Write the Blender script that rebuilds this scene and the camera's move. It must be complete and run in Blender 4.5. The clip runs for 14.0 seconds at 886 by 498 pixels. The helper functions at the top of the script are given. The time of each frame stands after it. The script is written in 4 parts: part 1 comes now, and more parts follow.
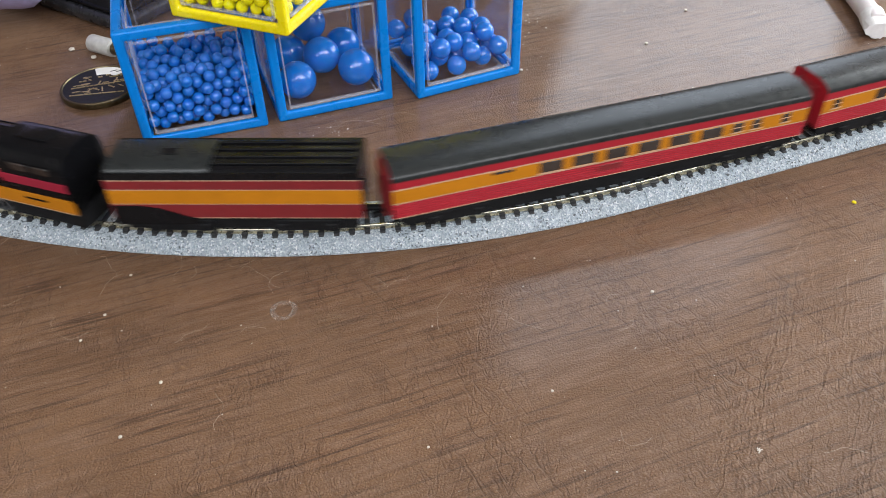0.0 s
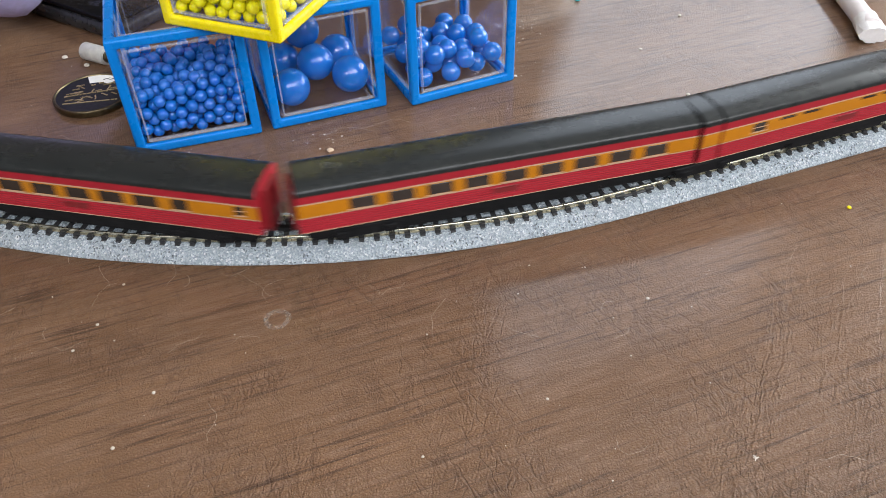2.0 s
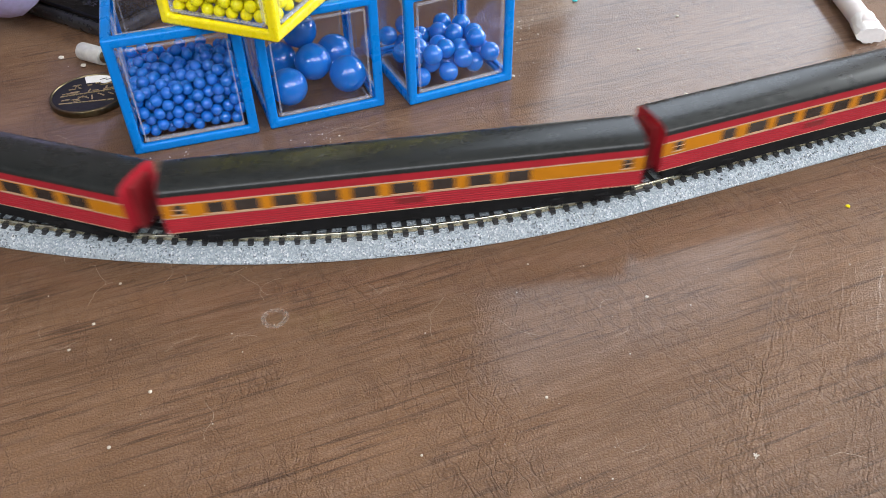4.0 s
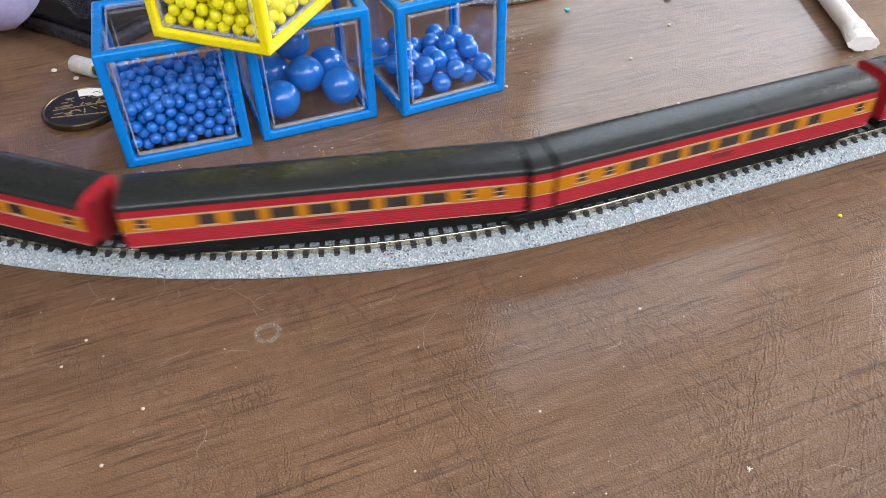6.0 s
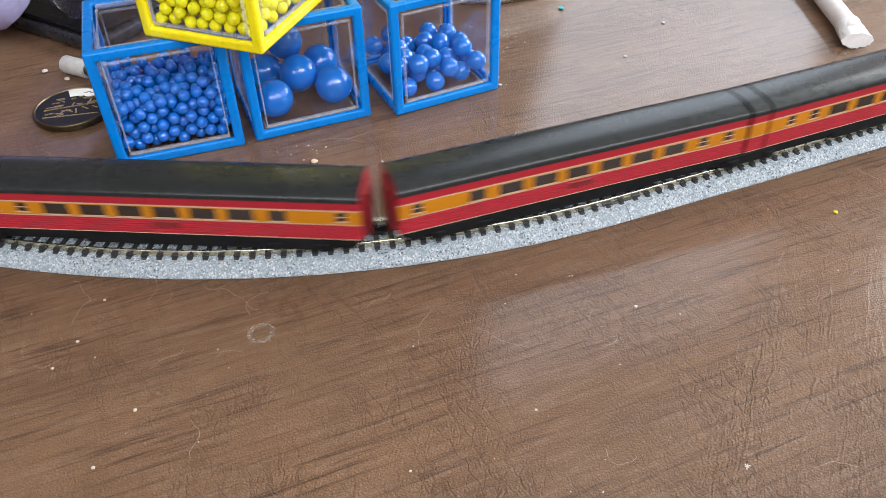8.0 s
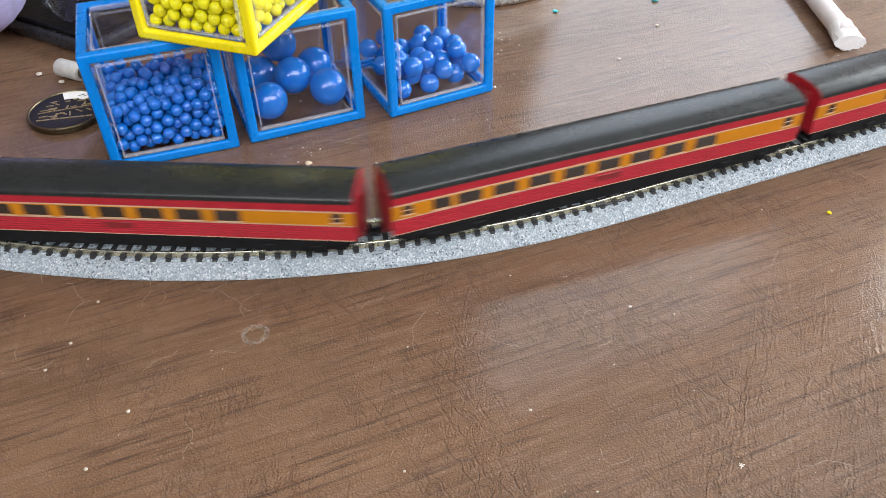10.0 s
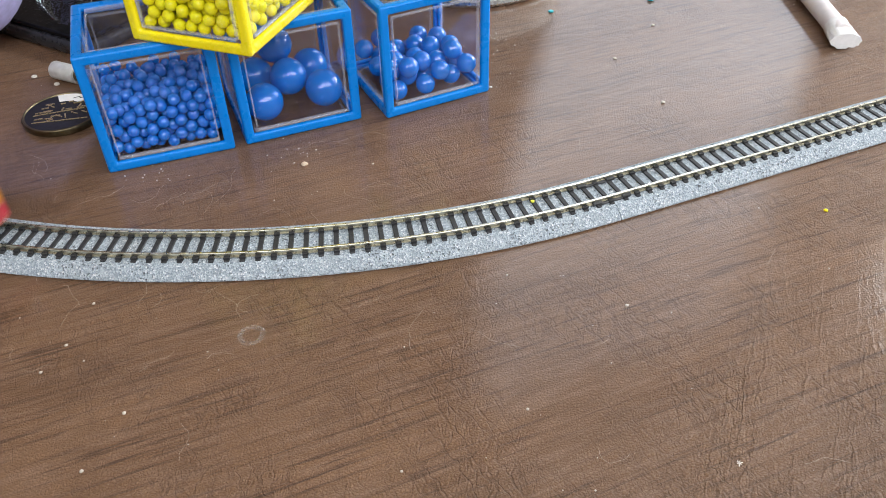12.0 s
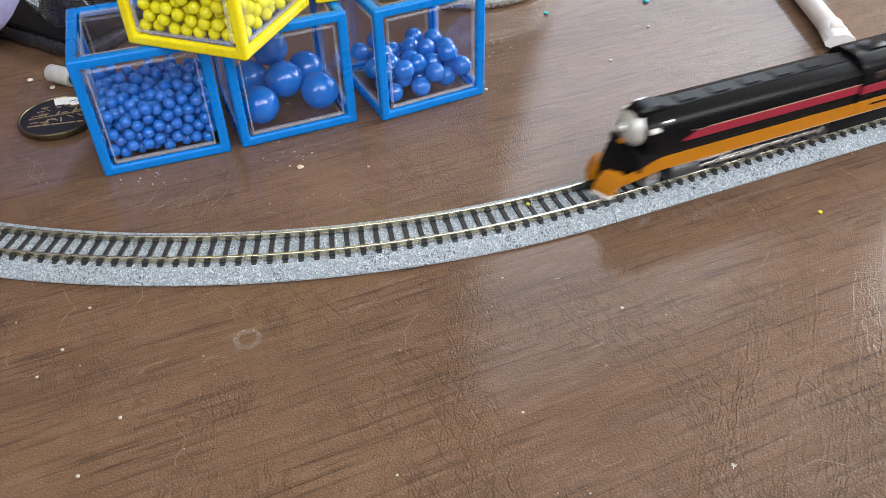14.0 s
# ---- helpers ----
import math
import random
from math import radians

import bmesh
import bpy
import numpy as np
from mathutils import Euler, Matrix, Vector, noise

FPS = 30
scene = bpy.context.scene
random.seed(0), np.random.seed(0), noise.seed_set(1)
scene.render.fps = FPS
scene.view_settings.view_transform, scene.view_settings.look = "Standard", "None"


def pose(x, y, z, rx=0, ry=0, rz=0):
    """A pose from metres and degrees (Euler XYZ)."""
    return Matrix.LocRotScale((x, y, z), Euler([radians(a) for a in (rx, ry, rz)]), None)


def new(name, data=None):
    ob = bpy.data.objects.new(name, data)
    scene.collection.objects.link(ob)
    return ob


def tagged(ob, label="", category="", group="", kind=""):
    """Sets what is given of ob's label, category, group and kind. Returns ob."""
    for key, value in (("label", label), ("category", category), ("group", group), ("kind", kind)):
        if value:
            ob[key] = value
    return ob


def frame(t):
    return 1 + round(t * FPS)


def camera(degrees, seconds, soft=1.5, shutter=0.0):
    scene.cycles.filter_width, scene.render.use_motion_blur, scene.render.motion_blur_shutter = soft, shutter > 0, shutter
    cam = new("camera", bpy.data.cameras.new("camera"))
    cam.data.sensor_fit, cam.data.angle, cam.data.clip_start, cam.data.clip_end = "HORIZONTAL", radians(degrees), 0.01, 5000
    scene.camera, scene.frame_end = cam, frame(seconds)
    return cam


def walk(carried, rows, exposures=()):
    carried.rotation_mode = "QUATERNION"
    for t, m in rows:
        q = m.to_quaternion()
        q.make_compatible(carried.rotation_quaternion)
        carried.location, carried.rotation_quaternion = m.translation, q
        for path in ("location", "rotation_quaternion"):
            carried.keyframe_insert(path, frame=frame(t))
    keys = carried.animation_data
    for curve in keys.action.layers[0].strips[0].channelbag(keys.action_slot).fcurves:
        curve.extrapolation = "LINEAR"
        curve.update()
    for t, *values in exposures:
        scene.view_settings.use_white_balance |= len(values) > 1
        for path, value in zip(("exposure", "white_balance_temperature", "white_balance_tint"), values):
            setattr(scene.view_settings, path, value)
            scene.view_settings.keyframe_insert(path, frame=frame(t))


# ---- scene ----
cam = camera(57.3, 14.0, soft=0.7, shutter=0.4)
# seconds, eye, turn (degrees)
PATH = [
    (0, -0.0022, -0.0019, 0.16061, 48.033, 1.038, 1.027),
    (0.5, -0.00287, -0.00167, 0.15961, 48.11, 0.963, 0.95),
    (1, -0.00176, -0.00101, 0.16017, 48.216, 1.009, 0.856),
    (1.5, -0.00173, -0.00021, 0.1615, 48.292, 1.057, 0.733),
    (2, -0.00147, -0.00067, 0.16056, 48.367, 1.116, 0.68),
    (2.5, -0.00179, -0.00104, 0.15938, 48.511, 1.032, 0.672),
    (3, -0.00246, -0.00117, 0.15872, 48.573, 1.005, 0.608),
    (5.5, -0.00067, -0.00018, 0.15917, 48.885, 1.123, 0.206),
    (6, -0.00064, 0.00063, 0.16073, 48.943, 1.188, 0.059),
    (6.5, 0.00012, 0.00104, 0.16074, 48.977, 1.229, -0.081),
    (7, -0.0001, 0.00105, 0.16028, 49.038, 1.246, -0.177),
    (7.5, -0.00033, 0.00096, 0.16016, 49.061, 1.144, -0.337),
    (8, -0.00046, 0.00114, 0.1589, 49.08, 1.217, -0.407),
    (10.5, 0.00055, 0.0002, 0.1578, 49.606, 1.174, -0.806),
    (11, 0.00092, 0.00094, 0.15903, 49.688, 1.23, -0.933),
    (11.5, 0.00076, 0.00079, 0.15834, 49.57, 1.298, -0.937),
    (12, 0.00056, 9e-05, 0.15683, 49.663, 1.31, -0.999),
    (12.5, 0.0, 0.0, 0.15654, 49.638, 1.227, -1.043),
    (13, 0.00061, 0.0013, 0.15814, 49.533, 1.297, -1.153),
    (13.5, 0.00155, 0.0013, 0.15772, 49.541, 1.43, -1.158),
    (14, 0.00138, 0.00043, 0.15803, 49.596, 1.37, -1.222),
]
walk(cam, [(t, pose(x, y, z, rx, ry, rz)) for t, x, y, z, rx, ry, rz in PATH],
     exposures=[(0, 0.06), (3, 0.13), (8, 0.23), (11.2, 0.25), (12, 0.03), (14, 0.02)])

# ---- world and light ----
TABLE_TURN = 21.586
SOUTH_WATTS, EAST_WATTS = 50.0, 48.0
TABLE = pose(0, 0, 0, 0, 0, TABLE_TURN)          # the table, the room and the straight track share this direction
world = bpy.data.worlds.new("daylight")
scene.world = world
world.use_nodes = True
sky = world.node_tree.nodes.new("ShaderNodeTexSky")
sky.sky_type, sky.sun_disc = "NISHITA", False
sky.sun_elevation, sky.sun_rotation = radians(40), radians(120)
world.node_tree.nodes["Background"].inputs["Strength"].default_value = 0.12
world.node_tree.links.new(sky.outputs[0], world.node_tree.nodes["Background"].inputs["Color"])


def area_lamp(name, m, width, height, watts, colour):
    lamp = bpy.data.lights.new(name, "AREA")
    lamp.shape, lamp.size, lamp.size_y, lamp.energy, lamp.color = "RECTANGLE", width, height, watts, colour
    ob = new(name, lamp)
    ob.matrix_world = m
    return ob


# ---- materials ----
def mat(name, colour, rough=0.5, metal=0.0, spec=0.5, coat=0.0):
    m = bpy.data.materials.new(name)
    m.use_nodes = True
    b = m.node_tree.nodes["Principled BSDF"]
    b.inputs["Base Color"].default_value = (*colour, 1)
    b.inputs["Roughness"].default_value = rough
    b.inputs["Metallic"].default_value = metal
    b.inputs["Specular IOR Level"].default_value = spec
    b.inputs["Coat Weight"].default_value = coat
    return m


class Nodes:
    """Short hand for a material's node tree."""

    def __init__(self, m):
        self.tree = m.node_tree
        self.bsdf = m.node_tree.nodes["Principled BSDF"]
        self.out = m.node_tree.nodes["Material Output"]
        self.coord = m.node_tree.nodes.new("ShaderNodeTexCoord").outputs["Object"]

    def add(self, kind, **values):
        n = self.tree.nodes.new(kind)
        for k, v in values.items():
            n.inputs[k.replace("_", " ")].default_value = v
        return n

    def link(self, a, b):
        self.tree.links.new(a, b)

    def mapped(self, scale=(1, 1, 1), turn=0.0):
        n = self.tree.nodes.new("ShaderNodeMapping")
        n.inputs["Scale"].default_value = scale
        n.inputs["Rotation"].default_value = (0, 0, radians(turn))
        self.link(self.coord, n.inputs["Vector"])
        return n.outputs[0]

    def noise(self, scale, detail=3.0, rough=0.55, vector=None):
        n = self.add("ShaderNodeTexNoise", Scale=scale, Detail=detail, Roughness=rough)
        self.link(vector or self.coord, n.inputs["Vector"])
        return n.outputs["Fac"]

    def cells(self, scale, feature="F1", vector=None):
        n = self.tree.nodes.new("ShaderNodeTexVoronoi")
        n.feature = feature
        n.inputs["Scale"].default_value = scale
        self.link(vector or self.coord, n.inputs["Vector"])
        return n

    def ramp(self, fac, *stops):
        n = self.tree.nodes.new("ShaderNodeValToRGB")
        while len(n.color_ramp.elements) < len(stops):
            n.color_ramp.elements.new(0.5)
        for e, (at, c) in zip(n.color_ramp.elements, stops):
            e.position, e.color = at, (*c, 1) if len(c) == 3 else c
        self.link(fac, n.inputs[0])
        return n.outputs[0]

    def grey(self, fac, *stops):
        return self.ramp(fac, *[(a, (v, v, v)) for a, v in stops])

    def mix(self, fac, a, b, how="MIX"):
        n = self.tree.nodes.new("ShaderNodeMix")
        n.data_type, n.blend_type = "RGBA", how
        for sock, v in ((n.inputs[0], fac), (n.inputs[6], a), (n.inputs[7], b)):
            if isinstance(v, (int, float)):
                sock.default_value = v
            elif isinstance(v, tuple):
                sock.default_value = (*v, 1)
            else:
                self.link(v, sock)
        return n.outputs[2]

    def math(self, how, a, b=0.0):
        n = self.tree.nodes.new("ShaderNodeMath")
        n.operation = how
        for sock, v in zip(n.inputs, (a, b)):
            if isinstance(v, (int, float)):
                sock.default_value = v
            else:
                self.link(v, sock)
        return n.outputs[0]

    def bump(self, height, distance, strength=1.0, base=None):
        n = self.add("ShaderNodeBump", Strength=strength, Distance=distance)
        self.link(height, n.inputs["Height"])
        if base:
            self.link(base, n.inputs["Normal"])
        return n.outputs[0]


def desk_material():
    """Brown vinyl with a printed wood grain and a fine leather crinkle."""
    m = mat("brown_vinyl", (0.2, 0.11, 0.06), 0.45, spec=0.22)
    n = Nodes(m)
    wide = n.noise(26, 4, 0.6, n.mapped((0.3, 1, 1), -3))
    grain = n.noise(520, 4, 0.65, n.mapped((0.10, 1, 1), -4))
    streak = n.noise(620, 6, 0.7, n.mapped((0.05, 1, 1), -3))
    patch = n.noise(70, 3, 0.6, n.mapped((0.2, 1, 1), -3))
    c = n.ramp(wide, (0.3, (0.150, 0.078, 0.040)), (0.7, (0.262, 0.143, 0.076)))
    c = n.mix(n.grey(grain, (0.45, 0.0), (0.66, 0.55)), c, (0.300, 0.185, 0.125))
    dark = n.math("MULTIPLY", n.grey(streak, (0.38, 1.0), (0.48, 0.0)), n.grey(patch, (0.36, 0.25), (0.60, 1.0)))
    c = n.mix(n.math("MULTIPLY", dark, 0.9), c, (0.055, 0.027, 0.016))
    c = n.mix(n.grey(n.noise(2600, 2), (0.58, 0.0), (0.74, 0.5)), c, (0.44, 0.30, 0.20))
    warp = n.tree.nodes.new("ShaderNodeVectorMath")
    warp.operation = "MULTIPLY_ADD"
    wob = n.add("ShaderNodeTexNoise", Scale=300.0, Detail=3.0)
    n.link(n.coord, wob.inputs["Vector"])
    n.link(wob.outputs["Color"], warp.inputs[0])
    warp.inputs[1].default_value = (0.0022, 0.0022, 0.0022)
    n.link(n.coord, warp.inputs[2])
    pebble = n.grey(n.cells(1250, "DISTANCE_TO_EDGE", warp.outputs[0]).outputs["Distance"], (0.0, 0.0), (0.35, 1.0))

    def folds(angle, scale, thin, stretch=0.13):
        """Thin wandering lines that run along an angle of the desk."""
        turn = n.tree.nodes.new("ShaderNodeVectorRotate")
        turn.rotation_type = "Z_AXIS"
        turn.inputs["Angle"].default_value = radians(90 - angle)
        n.link(warp.outputs[0], turn.inputs["Vector"])
        thinned = n.tree.nodes.new("ShaderNodeMapping")
        thinned.inputs["Scale"].default_value = (1, stretch, 1)
        n.link(turn.outputs[0], thinned.inputs["Vector"])
        return n.grey(n.noise(scale, 3, 0.55, thinned.outputs[0]), (0.5 - thin, 0.0), (0.5, 1.0), (0.5 + thin, 0.0))

    def near_to(x, y, full, none):
        gap = n.tree.nodes.new("ShaderNodeVectorMath")
        gap.operation = "DISTANCE"
        n.link(n.coord, gap.inputs[0])
        gap.inputs[1].default_value = (x, y, 0)
        return n.grey(gap.outputs["Value"], (full, 1.0), (none, 0.0))

    cracks = n.math("MAXIMUM", folds(96, 210, 0.035, 0.2), n.math("MULTIPLY", folds(55, 260, 0.035, 0.25), 0.8))
    where = n.grey(n.noise(34, 3), (0.36, 0.0), (0.60, 1.0))
    # the worn side of the desk is creased in long bundles that run askew over it
    across = n.tree.nodes.new("ShaderNodeVectorMath")
    across.operation = "DOT_PRODUCT"
    n.link(n.coord, across.inputs[0])
    across.inputs[1].default_value = (-math.sin(radians(42)), math.cos(radians(42)), 0)
    wander = n.math("ADD", across.outputs["Value"], n.math("MULTIPLY", n.math("SUBTRACT", n.noise(45, 3), 0.5), 0.012))

    def bundle(at, half):
        return n.grey(n.math("ABSOLUTE", n.math("SUBTRACT", wander, at)), (half * 0.4, 1.0), (half, 0.0))

    bundles = n.math("MAXIMUM", n.math("MAXIMUM", bundle(-0.0083, 0.006), n.math("MULTIPLY", bundle(-0.037, 0.011), 0.6)), n.math("MULTIPLY", bundle(-0.022, 0.007), 0.6))
    bundles = n.math("ADD", n.math("MULTIPLY", bundles, near_to(0.126, 0.088, 0.032, 0.062)), n.math("MULTIPLY", n.grey(n.noise(30, 2), (0.45, 0.0), (0.70, 0.22)), near_to(0.19, 0.10, 0.05, 0.14)))
    long_folds = n.math("MULTIPLY", n.math("MAXIMUM", folds(45, 300, 0.08, 0.15), n.math("MULTIPLY", folds(80, 420, 0.09, 0.4), 0.45)), bundles)
    fine = n.noise(1400, 4, 0.7)
    height = n.math("ADD", n.math("MULTIPLY", n.math("MULTIPLY", cracks, where), -0.6), n.math("MULTIPLY", long_folds, 0.9))
    height = n.math("ADD", height, n.math("MULTIPLY", pebble, 0.32))
    height = n.math("ADD", height, n.math("MULTIPLY", fine, 0.9))
    # shade in the pebble crevices and cracks is put into the colour
    c = n.mix(n.math("MULTIPLY", n.math("SUBTRACT", 1.0, pebble), 0.38), c, (0.085, 0.043, 0.025))
    c = n.mix(n.math("MULTIPLY", n.math("MULTIPLY", cracks, where), 0.38), c, (0.060, 0.030, 0.020))
    n.link(c, n.bsdf.inputs["Base Color"])
    n.link(n.bump(height, 0.00045, 1.0), n.bsdf.inputs["Normal"])
    n.bsdf.inputs["Coat Weight"].default_value = 1.0
    n.bsdf.inputs["Coat IOR"].default_value = 1.34
    gloss = n.math("ADD", n.math("MULTIPLY", long_folds, 5.0), n.math("MULTIPLY", height, 0.9))
    n.link(n.bump(gloss, 0.00030, 0.05), n.bsdf.inputs["Coat Normal"])
    n.link(n.grey(n.noise(70, 4), (0.3, 0.012), (0.7, 0.03)), n.bsdf.inputs["Coat Roughness"])
    return m


def ballast_material():
    m = mat("grey_ballast", (0.42, 0.44, 0.46), 0.85)
    n = Nodes(m)
    cell = n.cells(2100)
    value = n.tree.nodes.new("ShaderNodeSeparateColor")
    n.link(cell.outputs["Color"], value.inputs[0])
    c = n.ramp(value.outputs[0], (0.0, (0.26, 0.305, 0.345)), (0.5, (0.36, 0.41, 0.455)), (1.0, (0.48, 0.535, 0.58)))
    dark = n.math("MULTIPLY", n.grey(value.outputs[1], (0.87, 0.0), (0.9, 1.0)), n.grey(n.noise(60, 3), (0.40, 0.1), (0.62, 0.9)))
    c = n.mix(dark, c, (0.05, 0.055, 0.06))
    c = n.mix(n.grey(value.outputs[2], (0.9, 0.0), (0.93, 0.8)), c, (0.70, 0.72, 0.74))
    c = n.mix(n.grey(n.noise(45, 3), (0.55, 0.0), (0.75, 0.25)), c, (0.27, 0.26, 0.24))
    n.link(c, n.bsdf.inputs["Base Color"])
    n.link(n.bump(n.math("ADD", cell.outputs["Distance"], n.math("MULTIPLY", n.noise(1100, 3), 0.8)), 0.00035, 0.9), n.bsdf.inputs["Normal"])
    return m


def worn(name, colour, rough, scale=200, amount=0.15, dust=0.0, metal=0.0, spec=0.5, bump=0.00004, uneven=0.08):
    """Moulded or painted plastic: slight change of tone and gloss at two scales."""
    m = mat(name, colour, rough, metal, spec)
    n = Nodes(m)
    f = n.noise(scale, 4)
    lo = tuple(v * (1 - amount) for v in colour)
    hi = tuple(min(1.0, v * (1 + amount)) for v in colour)
    c = n.ramp(f, (0.3, lo), (0.7, hi))
    if dust:
        c = n.mix(n.grey(n.noise(scale * 6, 4), (0.6, 0.0), (0.8, dust)), c, (0.55, 0.52, 0.48))
    n.link(c, n.bsdf.inputs["Base Color"])
    n.link(n.grey(n.noise(scale * 2.3, 4), (0.3, max(0.02, rough - uneven)), (0.7, rough + uneven)), n.bsdf.inputs["Roughness"])
    n.link(n.bump(n.noise(scale * 8, 2), bump, 0.35), n.bsdf.inputs["Normal"])
    return m


def clear_material(name, tint):
    m = mat(name, tint, 0.05)
    n = Nodes(m)
    see = n.add("ShaderNodeBsdfTransparent", Color=(*tint, 1))
    gloss = n.add("ShaderNodeBsdfGlossy", Color=(1, 1, 1, 1), Roughness=0.06)
    facing = n.add("ShaderNodeLayerWeight", Blend=0.5).outputs["Facing"]
    fres = n.math("ADD", 0.022, n.math("MULTIPLY", n.math("POWER", facing, 5.0), 0.7))
    both = n.tree.nodes.new("ShaderNodeMixShader")
    n.link(n.math("ADD", fres, n.grey(n.noise(120, 4), (0.5, 0.0), (0.8, 0.02))), both.inputs[0])
    n.link(see.outputs[0], both.inputs[1])
    n.link(gloss.outputs[0], both.inputs[2])
    n.link(both.outputs[0], n.out.inputs["Surface"])
    return m


DESK = desk_material()
BALLAST = ballast_material()
RAIL = worn("nickel_rail", (0.66, 0.62, 0.50), 0.30, 400, 0.12, metal=1.0)
TIE = worn("black_tie_plastic", (0.028, 0.028, 0.03), 0.55, 500, 0.3, 0.1)
JOINER = worn("grey_joiner_plastic", (0.05, 0.052, 0.055), 0.5, 500, 0.2)
RED = worn("red_paint", (0.37, 0.018, 0.030), 0.42, 160, 0.08, spec=0.3)
DARK_RED = worn("dark_red_paint", (0.20, 0.014, 0.018), 0.38, 160, 0.08)
STRIPE = worn("crimson_stripe", (0.33, 0.014, 0.040), 0.38, 160, 0.08)
ORANGE = worn("orange_paint", (0.52, 0.19, 0.008), 0.42, 160, 0.07, spec=0.3)
CREAM = worn("cream_line", (0.55, 0.36, 0.24), 0.45, 300, 0.08)
ROOF = worn("dark_roof", (0.017, 0.019, 0.0195), 0.28, 90, 0.15, 0.0, spec=0.35, bump=0.000004, uneven=0.025)
BLACK = worn("black_paint", (0.005, 0.005, 0.006), 0.25, 200, 0.25, 0.0, spec=0.16, bump=0.000004, uneven=0.03)
UNDER = worn("underframe_black", (0.009, 0.009, 0.010), 0.6, 300, 0.3, 0.03, spec=0.15)
STEEL = worn("grey_steel", (0.62, 0.62, 0.62), 0.3, 400, 0.2, metal=1.0)
DULL = worn("dull_metal", (0.11, 0.11, 0.115), 0.42, 400, 0.3, metal=0.6)
SILVER = worn("silver_paint", (0.62, 0.61, 0.58), 0.38, 300, 0.12, metal=0.3)
PANE = worn("dark_window", (0.035, 0.026, 0.022), 0.16, 200, 0.3)
WHITE = worn("white_paint", (0.8, 0.78, 0.74), 0.45, 200, 0.05)
BLUE = worn("blue_plastic", (0.0005, 0.20, 0.66), 0.30, 120, 0.06, spec=0.28)
BEAD_BLUE = worn("blue_bead", (0.002, 0.18, 0.62), 0.2, 150, 0.1)
YELLOW = worn("yellow_plastic", (0.90, 0.74, 0.008), 0.28, 120, 0.05)
BEAD_YELLOW = worn("yellow_bead", (0.98, 0.86, 0.010), 0.15, 150, 0.06)
for bead_paint, coat in ((BEAD_BLUE, 1.0), (BEAD_YELLOW, 0.3), (BLUE, 0.12), (YELLOW, 0.3)):
    paint_node = bead_paint.node_tree.nodes["Principled BSDF"]
    paint_node.inputs["Coat Weight"].default_value = coat
    paint_node.inputs["Coat Roughness"].default_value = 0.04
for bead_paint in (BEAD_BLUE, BEAD_YELLOW):       # milky, translucent plastic
    paint_node = bead_paint.node_tree.nodes["Principled BSDF"]
    paint_node.inputs["Subsurface Weight"].default_value = 0.3 if bead_paint == BEAD_BLUE else 0.6
    paint_node.inputs["Subsurface Radius"].default_value = (1, 1, 1)
    paint_node.inputs["Subsurface Scale"].default_value = 0.0025
CLEAR = clear_material("clear_plastic", (0.93, 0.93, 0.97))
FILM = clear_material("clear_film", (0.80, 0.82, 0.84))
RIM = mat("clear_rim", (0.82, 0.82, 0.87), 0.15)
RIM.node_tree.nodes["Principled BSDF"].inputs["Alpha"].default_value = 0.17
PAPER = worn("white_paper", (0.80, 0.74, 0.74), 0.7, 300, 0.05)
WALL = worn("white_wall", (0.40, 0.385, 0.36), 0.8, 6, 0.05)
# unseen north wall, darkened so desk and roofs mirror less brightness
WALL_DARK = worn("darkened_north_wall", (0.09, 0.06, 0.045), 0.7, 6, 0.12)
MASK_DRAPE = worn("brown_mask_drape", (0.07, 0.05, 0.04), 0.9, 60, 0.2)
FLOOR = worn("brown_floor", (0.22, 0.15, 0.10), 0.5, 10, 0.2)


# ---- mesh helpers ----
def place(bm, m):
    bm.transform(m)
    return bm


def box(x0, x1, y0, y1, z0, z1, bevel=0.0, seg=2):
    bm = bmesh.new()
    bmesh.ops.create_cube(bm, size=1)
    for v in bm.verts:
        v.co = ((x0 + x1) / 2 + v.co.x * (x1 - x0), (y0 + y1) / 2 + v.co.y * (y1 - y0), (z0 + z1) / 2 + v.co.z * (z1 - z0))
    if bevel:
        bmesh.ops.bevel(bm, geom=bm.edges[:], offset=bevel, segments=seg, profile=0.5, affect="EDGES")
    return bm


def tube(r0, r1, length, sides=24, bevel=0.0):
    """A cylinder or cone along z, from 0 to length."""
    bm = bmesh.new()
    bmesh.ops.create_cone(bm, cap_ends=True, segments=sides, radius1=r0, radius2=r1, depth=length)
    bmesh.ops.translate(bm, verts=bm.verts, vec=(0, 0, length / 2))
    if bevel:
        rim = [e for e in bm.edges if abs(e.verts[0].co.z - e.verts[1].co.z) < 1e-9]
        bmesh.ops.bevel(bm, geom=rim, offset=bevel, segments=2, profile=0.5, affect="EDGES")
    return bm


def ball(r, u=20, v=12):
    bm = bmesh.new()
    bmesh.ops.create_uvsphere(bm, u_segments=u, v_segments=v, radius=r)
    return bm


def loft(rings, closed=True, caps=True):
    """Skins rings of points; all rings have the same number of points."""
    bm = bmesh.new()
    rows = [[bm.verts.new(q) for q in ring] for ring in rings]
    k = len(rows[0])
    for a, b in zip(rows, rows[1:]):
        for i in range(k if closed else k - 1):
            j = (i + 1) % k
            bm.faces.new((a[i], a[j], b[j], b[i]))
    if caps and closed:
        bm.faces.new(rows[0][::-1])
        bm.faces.new(rows[-1])
    bmesh.ops.recalc_face_normals(bm, faces=bm.faces)
    return bm


